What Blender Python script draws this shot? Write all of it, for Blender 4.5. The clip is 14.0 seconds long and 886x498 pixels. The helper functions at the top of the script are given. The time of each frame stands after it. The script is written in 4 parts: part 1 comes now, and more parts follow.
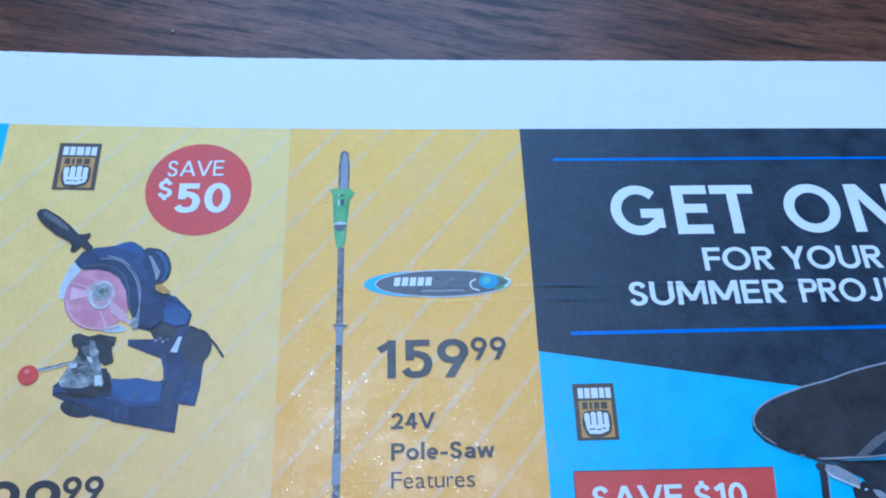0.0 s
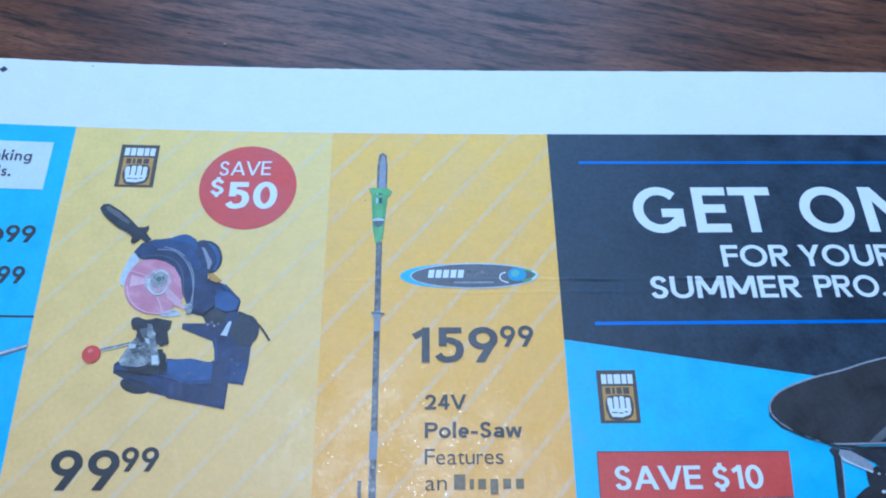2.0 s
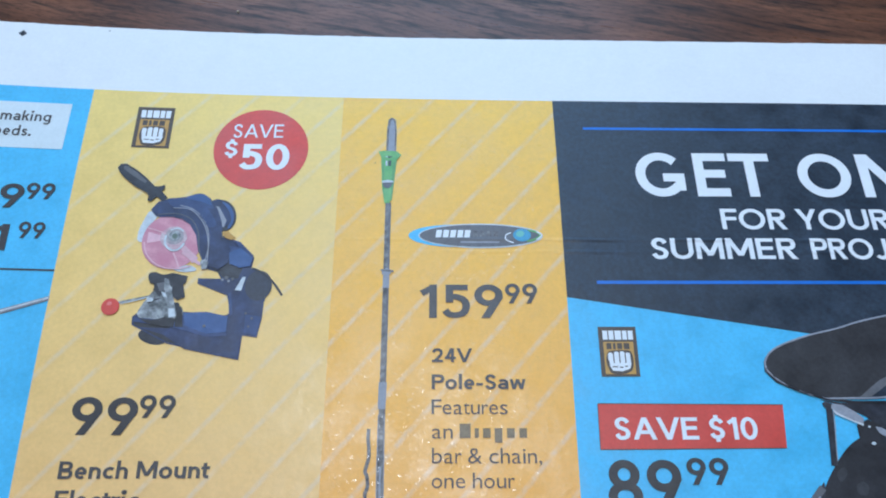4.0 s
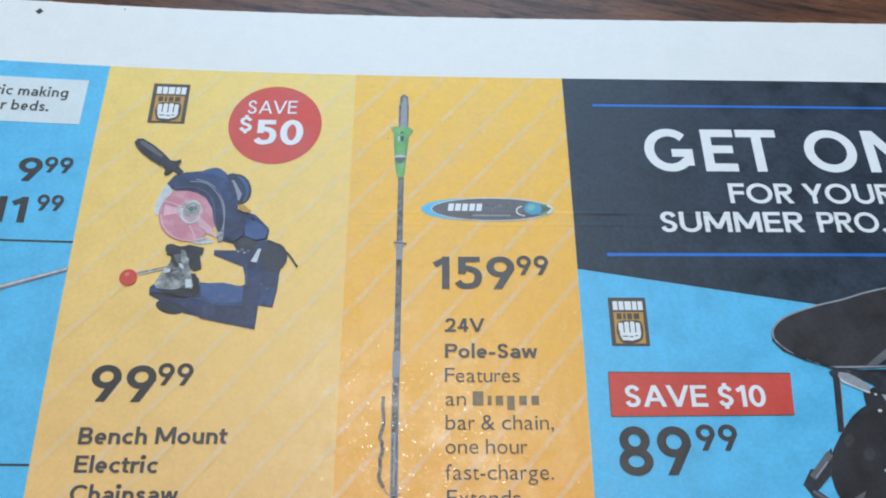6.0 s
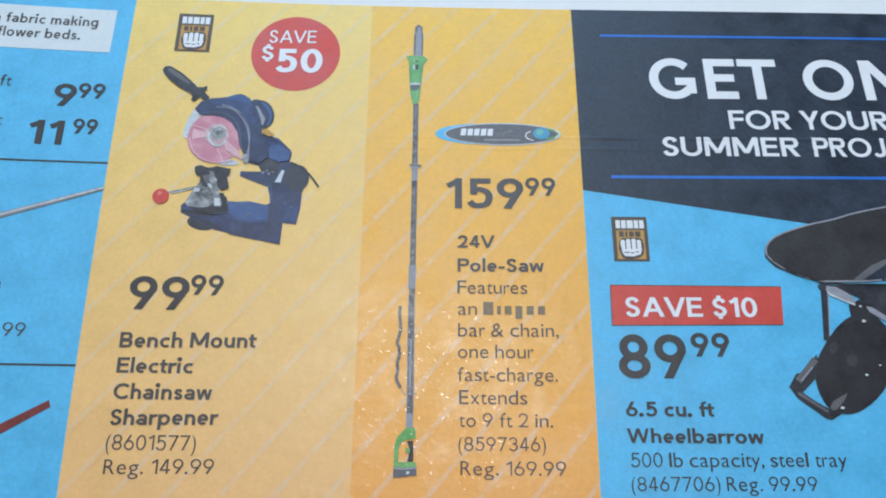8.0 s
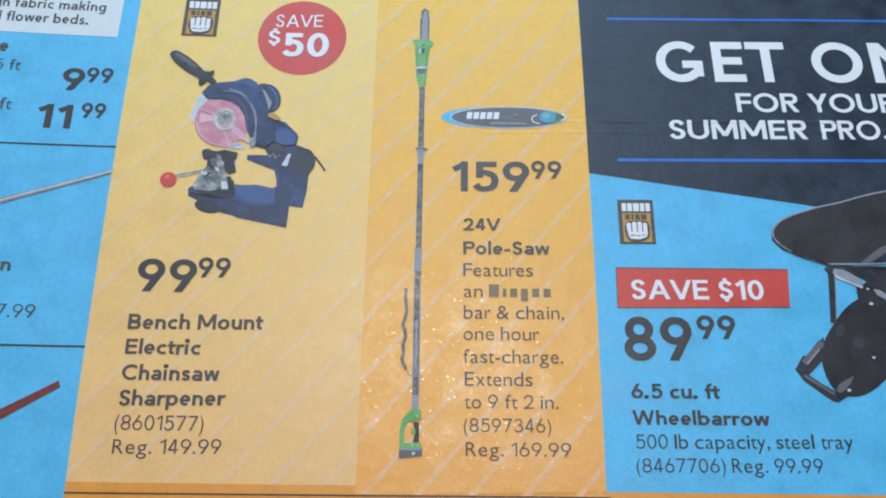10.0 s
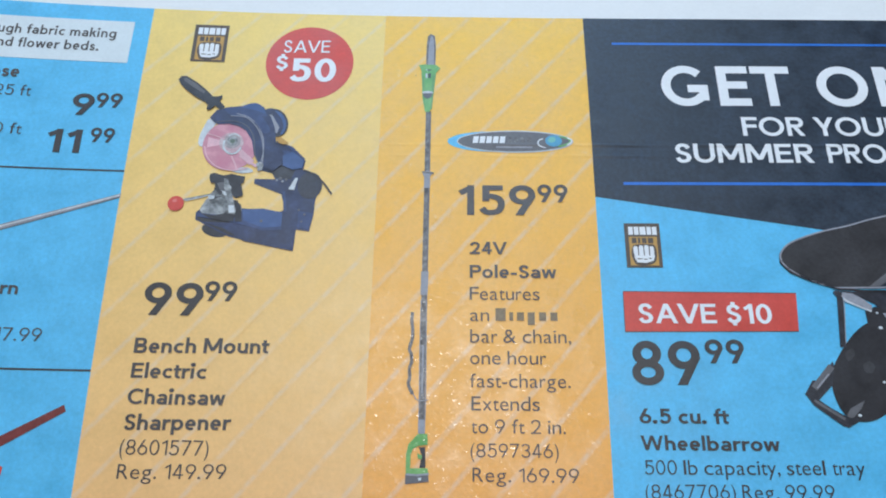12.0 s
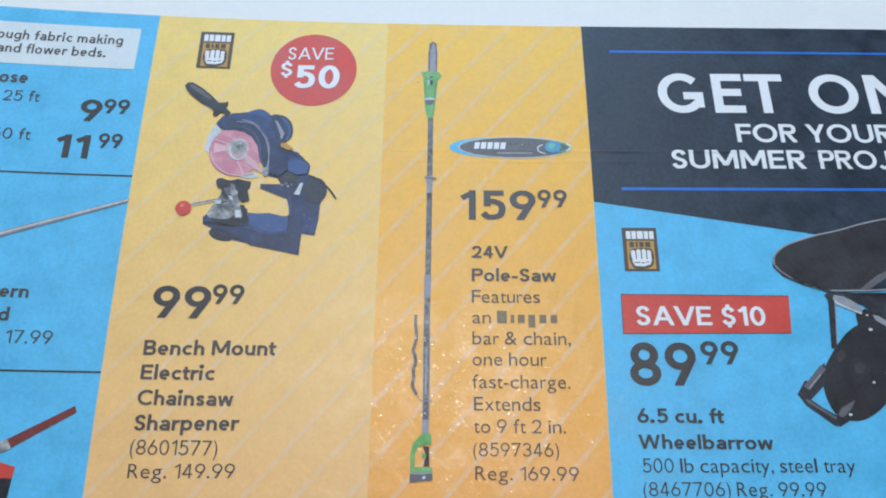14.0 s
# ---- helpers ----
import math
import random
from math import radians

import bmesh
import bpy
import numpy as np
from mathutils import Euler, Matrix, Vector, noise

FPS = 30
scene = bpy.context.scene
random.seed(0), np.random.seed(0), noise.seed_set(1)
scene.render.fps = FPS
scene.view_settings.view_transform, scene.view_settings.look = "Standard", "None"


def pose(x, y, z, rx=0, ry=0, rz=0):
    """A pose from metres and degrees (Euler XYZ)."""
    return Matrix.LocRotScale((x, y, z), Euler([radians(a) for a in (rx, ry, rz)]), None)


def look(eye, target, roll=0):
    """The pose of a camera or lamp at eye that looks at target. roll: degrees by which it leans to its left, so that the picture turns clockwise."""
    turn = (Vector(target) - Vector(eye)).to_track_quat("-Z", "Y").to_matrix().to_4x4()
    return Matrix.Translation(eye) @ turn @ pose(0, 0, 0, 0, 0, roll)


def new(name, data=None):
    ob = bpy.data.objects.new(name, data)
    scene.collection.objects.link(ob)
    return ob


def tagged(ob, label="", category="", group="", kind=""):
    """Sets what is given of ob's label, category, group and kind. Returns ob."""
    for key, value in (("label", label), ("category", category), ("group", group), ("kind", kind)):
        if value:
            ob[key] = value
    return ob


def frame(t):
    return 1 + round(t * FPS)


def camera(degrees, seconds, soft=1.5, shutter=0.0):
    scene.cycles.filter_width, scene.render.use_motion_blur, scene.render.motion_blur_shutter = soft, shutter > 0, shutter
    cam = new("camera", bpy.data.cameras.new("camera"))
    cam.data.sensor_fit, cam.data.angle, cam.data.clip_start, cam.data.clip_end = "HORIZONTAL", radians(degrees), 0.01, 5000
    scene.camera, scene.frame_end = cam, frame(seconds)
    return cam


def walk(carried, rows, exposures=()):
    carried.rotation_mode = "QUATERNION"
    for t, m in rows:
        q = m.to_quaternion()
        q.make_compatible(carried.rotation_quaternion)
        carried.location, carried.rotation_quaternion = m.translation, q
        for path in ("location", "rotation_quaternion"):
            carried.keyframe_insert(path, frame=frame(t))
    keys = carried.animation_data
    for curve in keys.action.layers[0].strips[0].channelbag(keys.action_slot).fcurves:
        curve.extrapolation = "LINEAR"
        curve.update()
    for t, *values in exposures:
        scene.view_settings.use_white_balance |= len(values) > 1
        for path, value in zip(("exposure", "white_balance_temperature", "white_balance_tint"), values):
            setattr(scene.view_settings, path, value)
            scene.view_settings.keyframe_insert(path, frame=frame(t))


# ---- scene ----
TABLE = 0.75          # height of the table top
SHEET = 3.8           # mm from the table top to the level of the page's fitted surface
cam = camera(60.48, 14.0, soft=1.95)
# seconds; x, y, z in mm from the page's origin; tilt from straight down, lean and turn in degrees
ROWS = [
    (0.0, -19.65, -65.07, 105.40, 22.52, -2.79, -1.74),
    (0.5, -20.43, -65.57, 106.96, 23.85, -2.33, -1.07),
    (1.0, -19.89, -67.68, 106.84, 24.85, -1.34, -1.23),
    (1.5, -20.59, -69.77, 107.53, 24.67, -1.69, -0.87),
    (2.0, -20.97, -72.63, 110.32, 24.50, -1.20, -0.50),
    (2.5, -20.71, -74.65, 110.07, 24.06, -1.22, -0.65),
    (3.0, -21.28, -75.86, 111.39, 23.73, -1.27, -0.46),
    (5.5, -23.04, -81.94, 111.95, 23.59, -1.17, 0.31),
    (6.0, -23.93, -82.93, 111.78, 23.55, -1.31, 0.04),
    (6.5, -23.80, -83.67, 112.53, 22.76, -1.15, 0.25),
    (7.0, -23.64, -84.96, 112.23, 21.74, -0.79, 0.47),
    (7.5, -24.49, -90.04, 115.55, 20.01, -0.83, 0.32),
    (8.0, -24.85, -90.98, 116.63, 20.09, -0.84, 0.46),
    (10.3, -24.18, -92.71, 116.17, 19.53, -0.13, 0.72),
    (10.5, -24.22, -92.72, 115.86, 20.03, -0.16, 0.51),
    (11.0, -23.57, -93.59, 115.08, 21.20, 0.45, 0.85),
    (11.5, -24.34, -92.93, 116.94, 21.53, 0.24, 0.73),
    (12.0, -24.37, -92.50, 116.31, 21.29, 0.23, 0.84),
    (12.5, -24.34, -92.30, 116.39, 20.88, 0.06, 0.86),
    (13.0, -25.76, -92.46, 118.82, 20.80, -0.24, 0.70),
    (13.5, -25.72, -92.05, 118.27, 21.03, -0.23, 0.72),
    (14.0, -26.05, -92.72, 119.40, 21.16, -0.30, 0.63),
]
EXPOSURES = [(0.0, -0.84, 4000, 9), (1.5, -0.80, 4060, 8), (3.0, -0.76, 4250, 8), (5.5, -0.74, 5440, 7), (7.5, -0.76, 5360, 9), (14.0, -0.75, 5320, 9)]
walk(cam, [(t, pose(x / 1000, y / 1000, TABLE + (SHEET + z) / 1000, tilt, lean, turn))
           for t, x, y, z, tilt, lean, turn in ROWS], EXPOSURES)

# ---- light ----
world = bpy.data.worlds.new("sky")
scene.world = world
world.use_nodes = True
sky = world.node_tree.nodes.new("ShaderNodeTexSky")
sky.sky_type, sky.sun_disc = "NISHITA", False
sky.sun_elevation, sky.sun_rotation = radians(40), radians(150)
world.node_tree.links.new(sky.outputs[0], world.node_tree.nodes["Background"].inputs[0])
world.node_tree.nodes["Background"].inputs[1].default_value = 0.1


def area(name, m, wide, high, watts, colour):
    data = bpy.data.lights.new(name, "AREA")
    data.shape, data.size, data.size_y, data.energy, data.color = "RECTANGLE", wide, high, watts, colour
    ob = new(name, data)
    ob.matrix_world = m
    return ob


# unseen: daylight in the window's opening ahead of the table, and an overhead lamp added for the gleam on the page
area("window_daylight", look((-0.04, 0.60, 1.42), (-0.04, 0.0, 1.1)), 0.56, 0.9, 10.0, (0.76, 0.91, 1.0))
area("unseen_overhead_lamp", look((-0.10, 0.14, 2.42), (-0.10, 0.14, 0.0)), 0.45, 0.45, 20, (1.0, 0.87, 0.69))


# ---- materials ----
def node(tree, kind, **values):
    n = tree.nodes.new(kind)
    for key, value in values.items():
        n.inputs[key.replace("_", " ")].default_value = value
    return n


def math_node(tree, kind, *values):
    n = tree.nodes.new("ShaderNodeMath")
    n.operation = kind
    for slot, value in zip(n.inputs, values):
        if isinstance(value, (int, float)):
            slot.default_value = value
        else:
            tree.links.new(value, slot)
    return n


def base(name, rough=0.5):
    m = bpy.data.materials.new(name)
    m.use_nodes = True
    t = m.node_tree
    b = t.nodes["Principled BSDF"]
    b.inputs["Roughness"].default_value = rough
    return m, t, b


def ramp(tree, stops):
    r = tree.nodes.new("ShaderNodeValToRGB")
    while len(r.color_ramp.elements) < len(stops):
        r.color_ramp.elements.new(0.5)
    for e, (place, value) in zip(r.color_ramp.elements, stops):
        e.position, e.color = place, (*value, 1) if isinstance(value, tuple) else (value, value, value, 1)
    return r


def printed(name, colour, rough=0.38, mottle=0.10, shine=0.45, grain=0.05, size=2400.0, foot=None, band=None):
    """Ink on thin coated newsprint: fine mottle of the print, broad blotches, a cockled and pebbled gloss.
    foot: a second colour, blended in towards the panel's bottom. band: a pale rule's place and density, whose thin ink
    fades out to its sides."""
    m, t, b = base(name, rough)
    place = t.nodes.new("ShaderNodeTexCoord")
    fine = node(t, "ShaderNodeTexNoise", Scale=1500.0, Detail=3.0, Roughness=0.7)
    broad = node(t, "ShaderNodeTexNoise", Scale=190.0, Detail=4.0, Roughness=0.6)
    pebble = node(t, "ShaderNodeTexNoise", Scale=size, Detail=2.0, Roughness=0.6)
    patch = node(t, "ShaderNodeTexNoise", Scale=330.0, Detail=2.0, Roughness=0.5)
    for n in (fine, broad, pebble, patch):
        t.links.new(place.outputs["Object"], n.inputs["Vector"])
    low = ramp(t, [(0.3, 1 - mottle), (0.75, 1 + mottle)])
    wide = ramp(t, [(0.3, 1 - 0.9 * mottle), (0.7, 1 + 0.9 * mottle)])
    t.links.new(fine.outputs[0], low.inputs[0])
    t.links.new(broad.outputs[0], wide.inputs[0])
    a = t.nodes.new("ShaderNodeMix")
    a.data_type, a.blend_type = "RGBA", "MULTIPLY"
    a.inputs[0].default_value = 1
    a.inputs[6].default_value = (*colour, 1)
    t.links.new(low.outputs[0], a.inputs[7])
    split = t.nodes.new("ShaderNodeSeparateXYZ")
    t.links.new(place.outputs["Object"], split.inputs[0])
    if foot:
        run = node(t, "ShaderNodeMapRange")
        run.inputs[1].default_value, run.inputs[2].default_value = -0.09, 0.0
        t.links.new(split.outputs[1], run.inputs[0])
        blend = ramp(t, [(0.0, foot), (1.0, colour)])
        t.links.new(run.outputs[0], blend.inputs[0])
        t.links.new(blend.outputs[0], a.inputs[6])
    c = t.nodes.new("ShaderNodeMix")
    c.data_type, c.blend_type = "RGBA", "MULTIPLY"
    c.inputs[0].default_value = 1
    t.links.new(a.outputs[2], c.inputs[6])
    t.links.new(wide.outputs[0], c.inputs[7])
    t.links.new(c.outputs[2], b.inputs["Base Color"])
    gloss = ramp(t, [(0.3, max(rough - 0.1, 0.05)), (0.7, min(rough + 0.14, 1.0))])
    t.links.new(broad.outputs[0], gloss.inputs[0])
    b.inputs["Specular IOR Level"].default_value = shine
    crest = ramp(t, [(0.52, 0.0), (0.66, 1.0)])
    t.links.new(pebble.outputs[0], crest.inputs[0])
    keep = ramp(t, [(0.38, 0.2), (0.58, 1.0)])  # the pebbles stand in patches
    t.links.new(patch.outputs[0], keep.inputs[0])
    dots = math_node(t, "MULTIPLY", crest.outputs[0], keep.outputs[0])
    cockle = node(t, "ShaderNodeBump", Strength=0.5, Distance=0.00012)
    t.links.new(patch.outputs[0], cockle.inputs["Height"])
    bump = node(t, "ShaderNodeBump", Strength=0.1 + 0.15 * grain, Distance=0.00006)
    t.links.new(pebble.outputs[0], bump.inputs["Height"])
    t.links.new(cockle.outputs[0], bump.inputs["Normal"])
    t.links.new(bump.outputs[0], b.inputs["Normal"])
    # the coating glints where it has dried into smooth pimples
    glint = node(t, "ShaderNodeBump", Strength=1.0, Distance=0.00006)
    t.links.new(dots.outputs[0], glint.inputs["Height"])
    t.links.new(glint.outputs[0], b.inputs["Coat Normal"])
    t.links.new(math_node(t, "MULTIPLY", dots.outputs[0], grain).outputs[0], b.inputs["Coat Weight"])
    b.inputs["Coat Roughness"].default_value, b.inputs["Coat IOR"].default_value = 0.17, 2.2
    t.links.new(gloss.outputs[0], b.inputs["Roughness"])
    if band is not None:  # thin pale ink over the panel's tint, densest along the rule's middle
        across = math_node(t, "DIVIDE", math_node(t, "SUBTRACT", split.outputs[0], math_node(t, "DIVIDE", split.outputs[1], 1.15).outputs[0]).outputs[0], 0.0079)
        near = math_node(t, "ABSOLUTE", math_node(t, "SUBTRACT", math_node(t, "FRACT", math_node(t, "ADD", across.outputs[0], 40.5 - band[0] / 7.9).outputs[0]).outputs[0], 0.5).outputs[0])
        soft = ramp(t, [(0.025, band[1]), (0.092, 0.0)])
        t.links.new(near.outputs[0], soft.inputs[0])
        worn = ramp(t, [(0.36, 0.25), (0.60, 1.0)])
        grit = node(t, "ShaderNodeTexNoise", Scale=520.0, Detail=4.0, Roughness=0.65)
        t.links.new(place.outputs["Object"], grit.inputs["Vector"])
        t.links.new(grit.outputs[0], worn.inputs[0])
        pale = t.nodes.new("ShaderNodeMix")
        pale.data_type = "RGBA"
        pale.inputs[7].default_value = (0.64, 0.67, 0.70, 1)
        t.links.new(math_node(t, "MULTIPLY", soft.outputs[0], worn.outputs[0]).outputs[0], pale.inputs[0])
        t.links.new(c.outputs[2], pale.inputs[6])
        t.links.new(pale.outputs[2], b.inputs["Base Color"])
    return m


def plain(name, colour, rough=0.8, scale=30.0, spread=0.06):
    m, t, b = base(name, rough)
    place = t.nodes.new("ShaderNodeTexCoord")
    n = node(t, "ShaderNodeTexNoise", Scale=scale, Detail=5.0, Roughness=0.6)
    t.links.new(place.outputs["Object"], n.inputs["Vector"])
    r = ramp(t, [(0.3, tuple(v * (1 - spread) for v in colour)), (0.7, tuple(min(v * (1 + spread), 1) for v in colour))])
    t.links.new(n.outputs[0], r.inputs[0])
    t.links.new(r.outputs[0], b.inputs["Base Color"])
    bump = node(t, "ShaderNodeBump", Strength=0.2, Distance=0.001)
    t.links.new(n.outputs[0], bump.inputs["Height"])
    t.links.new(bump.outputs[0], b.inputs["Normal"])
    return m


def wood(name):
    """Dark reddish-brown wood: long broken streaks along x, fine pores, a satin varnish."""
    m, t, b = base(name, 0.5)
    b.inputs["Specular IOR Level"].default_value = 0.33
    place = t.nodes.new("ShaderNodeTexCoord")
    bend = node(t, "ShaderNodeTexNoise", Scale=14.0, Detail=2.0)
    t.links.new(place.outputs["Object"], bend.inputs["Vector"])
    warp = node(t, "ShaderNodeVectorMath")
    warp.operation = "MULTIPLY_ADD"
    warp.inputs[1].default_value = (0.0, 0.010, 0.0)
    t.links.new(bend.outputs["Color"], warp.inputs[0])
    t.links.new(place.outputs["Object"], warp.inputs[2])

    def streaks(sx, sy, turn, detail, rough):
        aim = t.nodes.new("ShaderNodeMapping")
        aim.inputs["Rotation"].default_value = (0, 0, radians(turn))
        t.links.new(warp.outputs[0], aim.inputs["Vector"])
        g = t.nodes.new("ShaderNodeMapping")
        g.inputs["Scale"].default_value = (sx, sy, 20)
        t.links.new(aim.outputs[0], g.inputs["Vector"])
        n = node(t, "ShaderNodeTexNoise", Scale=1.0, Detail=detail, Roughness=rough)
        t.links.new(g.outputs[0], n.inputs["Vector"])
        return n

    tone = streaks(22, 120, 8, 5.0, 0.65)
    dark = streaks(62, 600, 13, 5.0, 0.66)
    pore = streaks(420, 1700, 10, 3.0, 0.7)
    r = ramp(t, [(0.32, (0.062, 0.025, 0.014)), (0.5, (0.128, 0.053, 0.028)), (0.70, (0.215, 0.094, 0.050))])
    t.links.new(tone.outputs[0], r.inputs[0])
    d = ramp(t, [(0.37, 0.20), (0.44, 0.62), (0.52, 0.98), (0.7, 1.15)])
    t.links.new(dark.outputs[0], d.inputs[0])
    p = ramp(t, [(0.34, 0.55), (0.5, 1.0), (0.7, 1.1)])
    t.links.new(pore.outputs[0], p.inputs[0])
    out = r.outputs[0]
    for f in (d, p):
        a = t.nodes.new("ShaderNodeMix")
        a.data_type, a.blend_type = "RGBA", "MULTIPLY"
        a.inputs[0].default_value = 1
        t.links.new(out, a.inputs[6])
        t.links.new(f.outputs[0], a.inputs[7])
        out = a.outputs[2]
    t.links.new(out, b.inputs["Base Color"])
    g = ramp(t, [(0.35, 0.42), (0.65, 0.27)])
    t.links.new(dark.outputs[0], g.inputs[0])
    t.links.new(g.outputs[0], b.inputs["Roughness"])
    bump = node(t, "ShaderNodeBump", Strength=0.35, Distance=0.0002)
    t.links.new(dark.outputs[0], bump.inputs["Height"])
    t.links.new(bump.outputs[0], b.inputs["Normal"])
    return m


PAPER = printed("white_newsprint", (0.80, 0.81, 0.82), 0.5, 0.025, 0.4, 0.04)
STRIPE_AT = (3.6, 2.6)  # mm at which a pale rule of each panel meets the panel's head
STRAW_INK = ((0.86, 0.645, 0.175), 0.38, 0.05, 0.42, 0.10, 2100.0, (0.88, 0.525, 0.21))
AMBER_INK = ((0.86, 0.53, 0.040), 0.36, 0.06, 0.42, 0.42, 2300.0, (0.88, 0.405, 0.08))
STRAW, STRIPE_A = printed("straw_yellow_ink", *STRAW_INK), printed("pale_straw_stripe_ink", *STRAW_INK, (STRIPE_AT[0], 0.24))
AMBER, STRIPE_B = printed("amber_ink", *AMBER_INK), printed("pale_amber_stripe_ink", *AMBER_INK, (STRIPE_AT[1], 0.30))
DEEPORANGE = printed("deep_orange_ink", (0.78, 0.33, 0.045), 0.38, 0.06)
SKYBLUE = printed("sky_blue_ink", (0.135, 0.50, 0.82), 0.40, 0.10)
PALEBLUE = printed("pale_box_ink", (0.68, 0.75, 0.79), 0.45, 0.04)
# strong mottle: the navy's uneven sheen is put into its colour
NAVY = printed("navy_ink", (0.022, 0.034, 0.057), 0.40, 0.35, 0.40)
LINEBLUE = printed("royal_blue_ink", (0.03, 0.16, 0.62), 0.42, 0.08)
RED = printed("red_ink", (0.60, 0.065, 0.047), 0.42, 0.09)
WHITE = printed("white_print", (0.80, 0.82, 0.86), 0.45, 0.03)
BLACK = printed("charcoal_ink", (0.040, 0.038, 0.042), 0.45, 0.2)
TEXT = printed("grey_text_ink", (0.075, 0.068, 0.070), 0.45, 0.2)
SILVER = printed("silver_ink", (0.58, 0.62, 0.66), 0.42, 0.15)
BROWN = printed("logo_brown_ink", (0.085, 0.062, 0.045), 0.45, 0.15)
OCHRE = printed("logo_ochre_ink", (0.52, 0.30, 0.06), 0.45, 0.12)
SLATE = printed("slate_ink", (0.125, 0.125, 0.14), 0.45, 0.15)
RUST = printed("rust_red_ink", (0.17, 0.030, 0.028), 0.45, 0.2)
HALFTONE = printed("halftone_text_ink", (0.22, 0.16, 0.085), 0.45, 0.2)
TYRE = printed("tyre_ink", (0.018, 0.018, 0.024), 0.42, 0.25)
TREAD = printed("tread_ink", (0.035, 0.035, 0.042), 0.42, 0.25)
PALEPINK = printed("pale_stone_ink", (0.70, 0.44, 0.50), 0.42, 0.1)
LILAC = printed("lilac_grey_ink", (0.30, 0.31, 0.36), 0.45, 0.15)


def photo(name, dark, light, scale=420.0, grain=0.05):
    """Ink of a printed photograph: uneven tones between two colours."""
    m = printed(name, dark, 0.4, 0.1, grain=grain)
    t = m.node_tree
    b = t.nodes["Principled BSDF"]
    place = t.nodes.new("ShaderNodeTexCoord")
    n = node(t, "ShaderNodeTexNoise", Scale=scale, Detail=6.0, Roughness=0.65)
    t.links.new(place.outputs["Object"], n.inputs["Vector"])
    r = ramp(t, [(0.36, dark), (0.52, tuple((u + v) / 2.2 for u, v in zip(dark, light))), (0.68, light)])
    t.links.new(n.outputs[0], r.inputs[0])
    t.links.new(r.outputs[0], b.inputs["Base Color"])
    return m


TOOLBLUE = photo("tool_blue_photo", (0.015, 0.024, 0.070), (0.040, 0.060, 0.165))
TOOLBLUE2 = photo("lit_tool_blue_photo", (0.026, 0.046, 0.14), (0.055, 0.088, 0.23))
CROWN = photo("bright_tool_blue_photo", (0.036, 0.078, 0.22), (0.070, 0.130, 0.34), 300.0)
TOOLDARK = photo("tool_dark_photo", (0.012, 0.013, 0.020), (0.045, 0.048, 0.066))
STEEL = photo("steel_photo", (0.10, 0.11, 0.12), (0.50, 0.52, 0.54), 700.0)
DARKSTEEL = photo("dark_steel_photo", (0.035, 0.04, 0.045), (0.34, 0.36, 0.38), 800.0)
PINK = photo("pink_stone_photo", (0.54, 0.21, 0.29), (0.70, 0.36, 0.43))
# the pole's light flecks put broken glints of the gloss into the colour
POLE = photo("pole_photo", (0.040, 0.036, 0.038), (0.27, 0.26, 0.27), 900.0, 0.5)
GREEN = photo("green_photo", (0.12, 0.36, 0.08), (0.24, 0.52, 0.15), 500.0, 0.35)
LEAFGREEN = photo("deep_green_photo", (0.10, 0.28, 0.08), (0.18, 0.42, 0.13), 500.0)
WOOD = wood("dark_wood")
WALL = plain("painted_wall", (0.72, 0.70, 0.66), 0.85)
CEILING = plain("ceiling_paint", (0.78, 0.78, 0.76), 0.9)
FLOOR = plain("carpet", (0.30, 0.27, 0.24), 0.95, 400.0, 0.2)
CRUMB = plain("dry_crumb", (0.62, 0.52, 0.36), 0.8, 900.0, 0.2)


# ---- building ----
def finish(name, bm, material, parent=None, label="", smooth=False):
    me = bpy.data.meshes.new(name)
    bm.normal_update()
    bm.to_mesh(me)
    bm.free()
    me.materials.append(material)
    for p in me.polygons:
        p.use_smooth = smooth
    ob = new(name, me)
    ob.parent = parent
    return tagged(ob, label)


def box(bm, x0, x1, y0, y1, z0, z1, bevel=0.0):
    m = Matrix.LocRotScale(((x0 + x1) / 2, (y0 + y1) / 2, (z0 + z1) / 2), None, (x1 - x0, y1 - y0, z1 - z0))
    made = bmesh.ops.create_cube(bm, size=1, matrix=m)
    if bevel:
        edges = {e for v in made["verts"] for e in v.link_edges}
        bmesh.ops.bevel(bm, geom=list(edges), offset=bevel, segments=3, affect="EDGES", profile=0.5)


def block(name, material, *sizes, kind="structure", label="", bevel=0.0):
    bm = bmesh.new()
    box(bm, *sizes, bevel)
    return tagged(finish(name, bm, material), label, kind=kind)


# ---- the room ----
block("floor", FLOOR, -2.2, 2.2, -2.2, 0.55, -0.1, 0.0, label="plain dull brown carpet floor of the room")
block("ceiling", CEILING, -2.2, 2.2, -2.2, 0.55, 2.45, 2.55, label="plain white painted ceiling of the room")
block("wall_south", WALL, -2.2, 2.2, -2.3, -2.2, -0.1, 2.55, label="plain off-white painted room wall")
block("wall_west", WALL, -2.3, -2.2, -2.3, 0.70, -0.1, 2.55, label="plain off-white painted room wall")
block("wall_east", WALL, 2.2, 2.3, -2.3, 0.70, -0.1, 2.55, label="plain off-white painted room wall")
bm = bmesh.new()
box(bm, -2.2, 2.2, 0.55, 0.70, -0.1, 0.93)
box(bm, -2.2, 2.2, 0.55, 0.70, 1.87, 2.55)
box(bm, -2.2, -0.34, 0.55, 0.70, 0.93, 1.87)
box(bm, 0.26, 2.2, 0.55, 0.70, 0.93, 1.87)
tagged(finish("wall_north", bm, WALL), "plain off-white wall with a window opening", kind="structure")

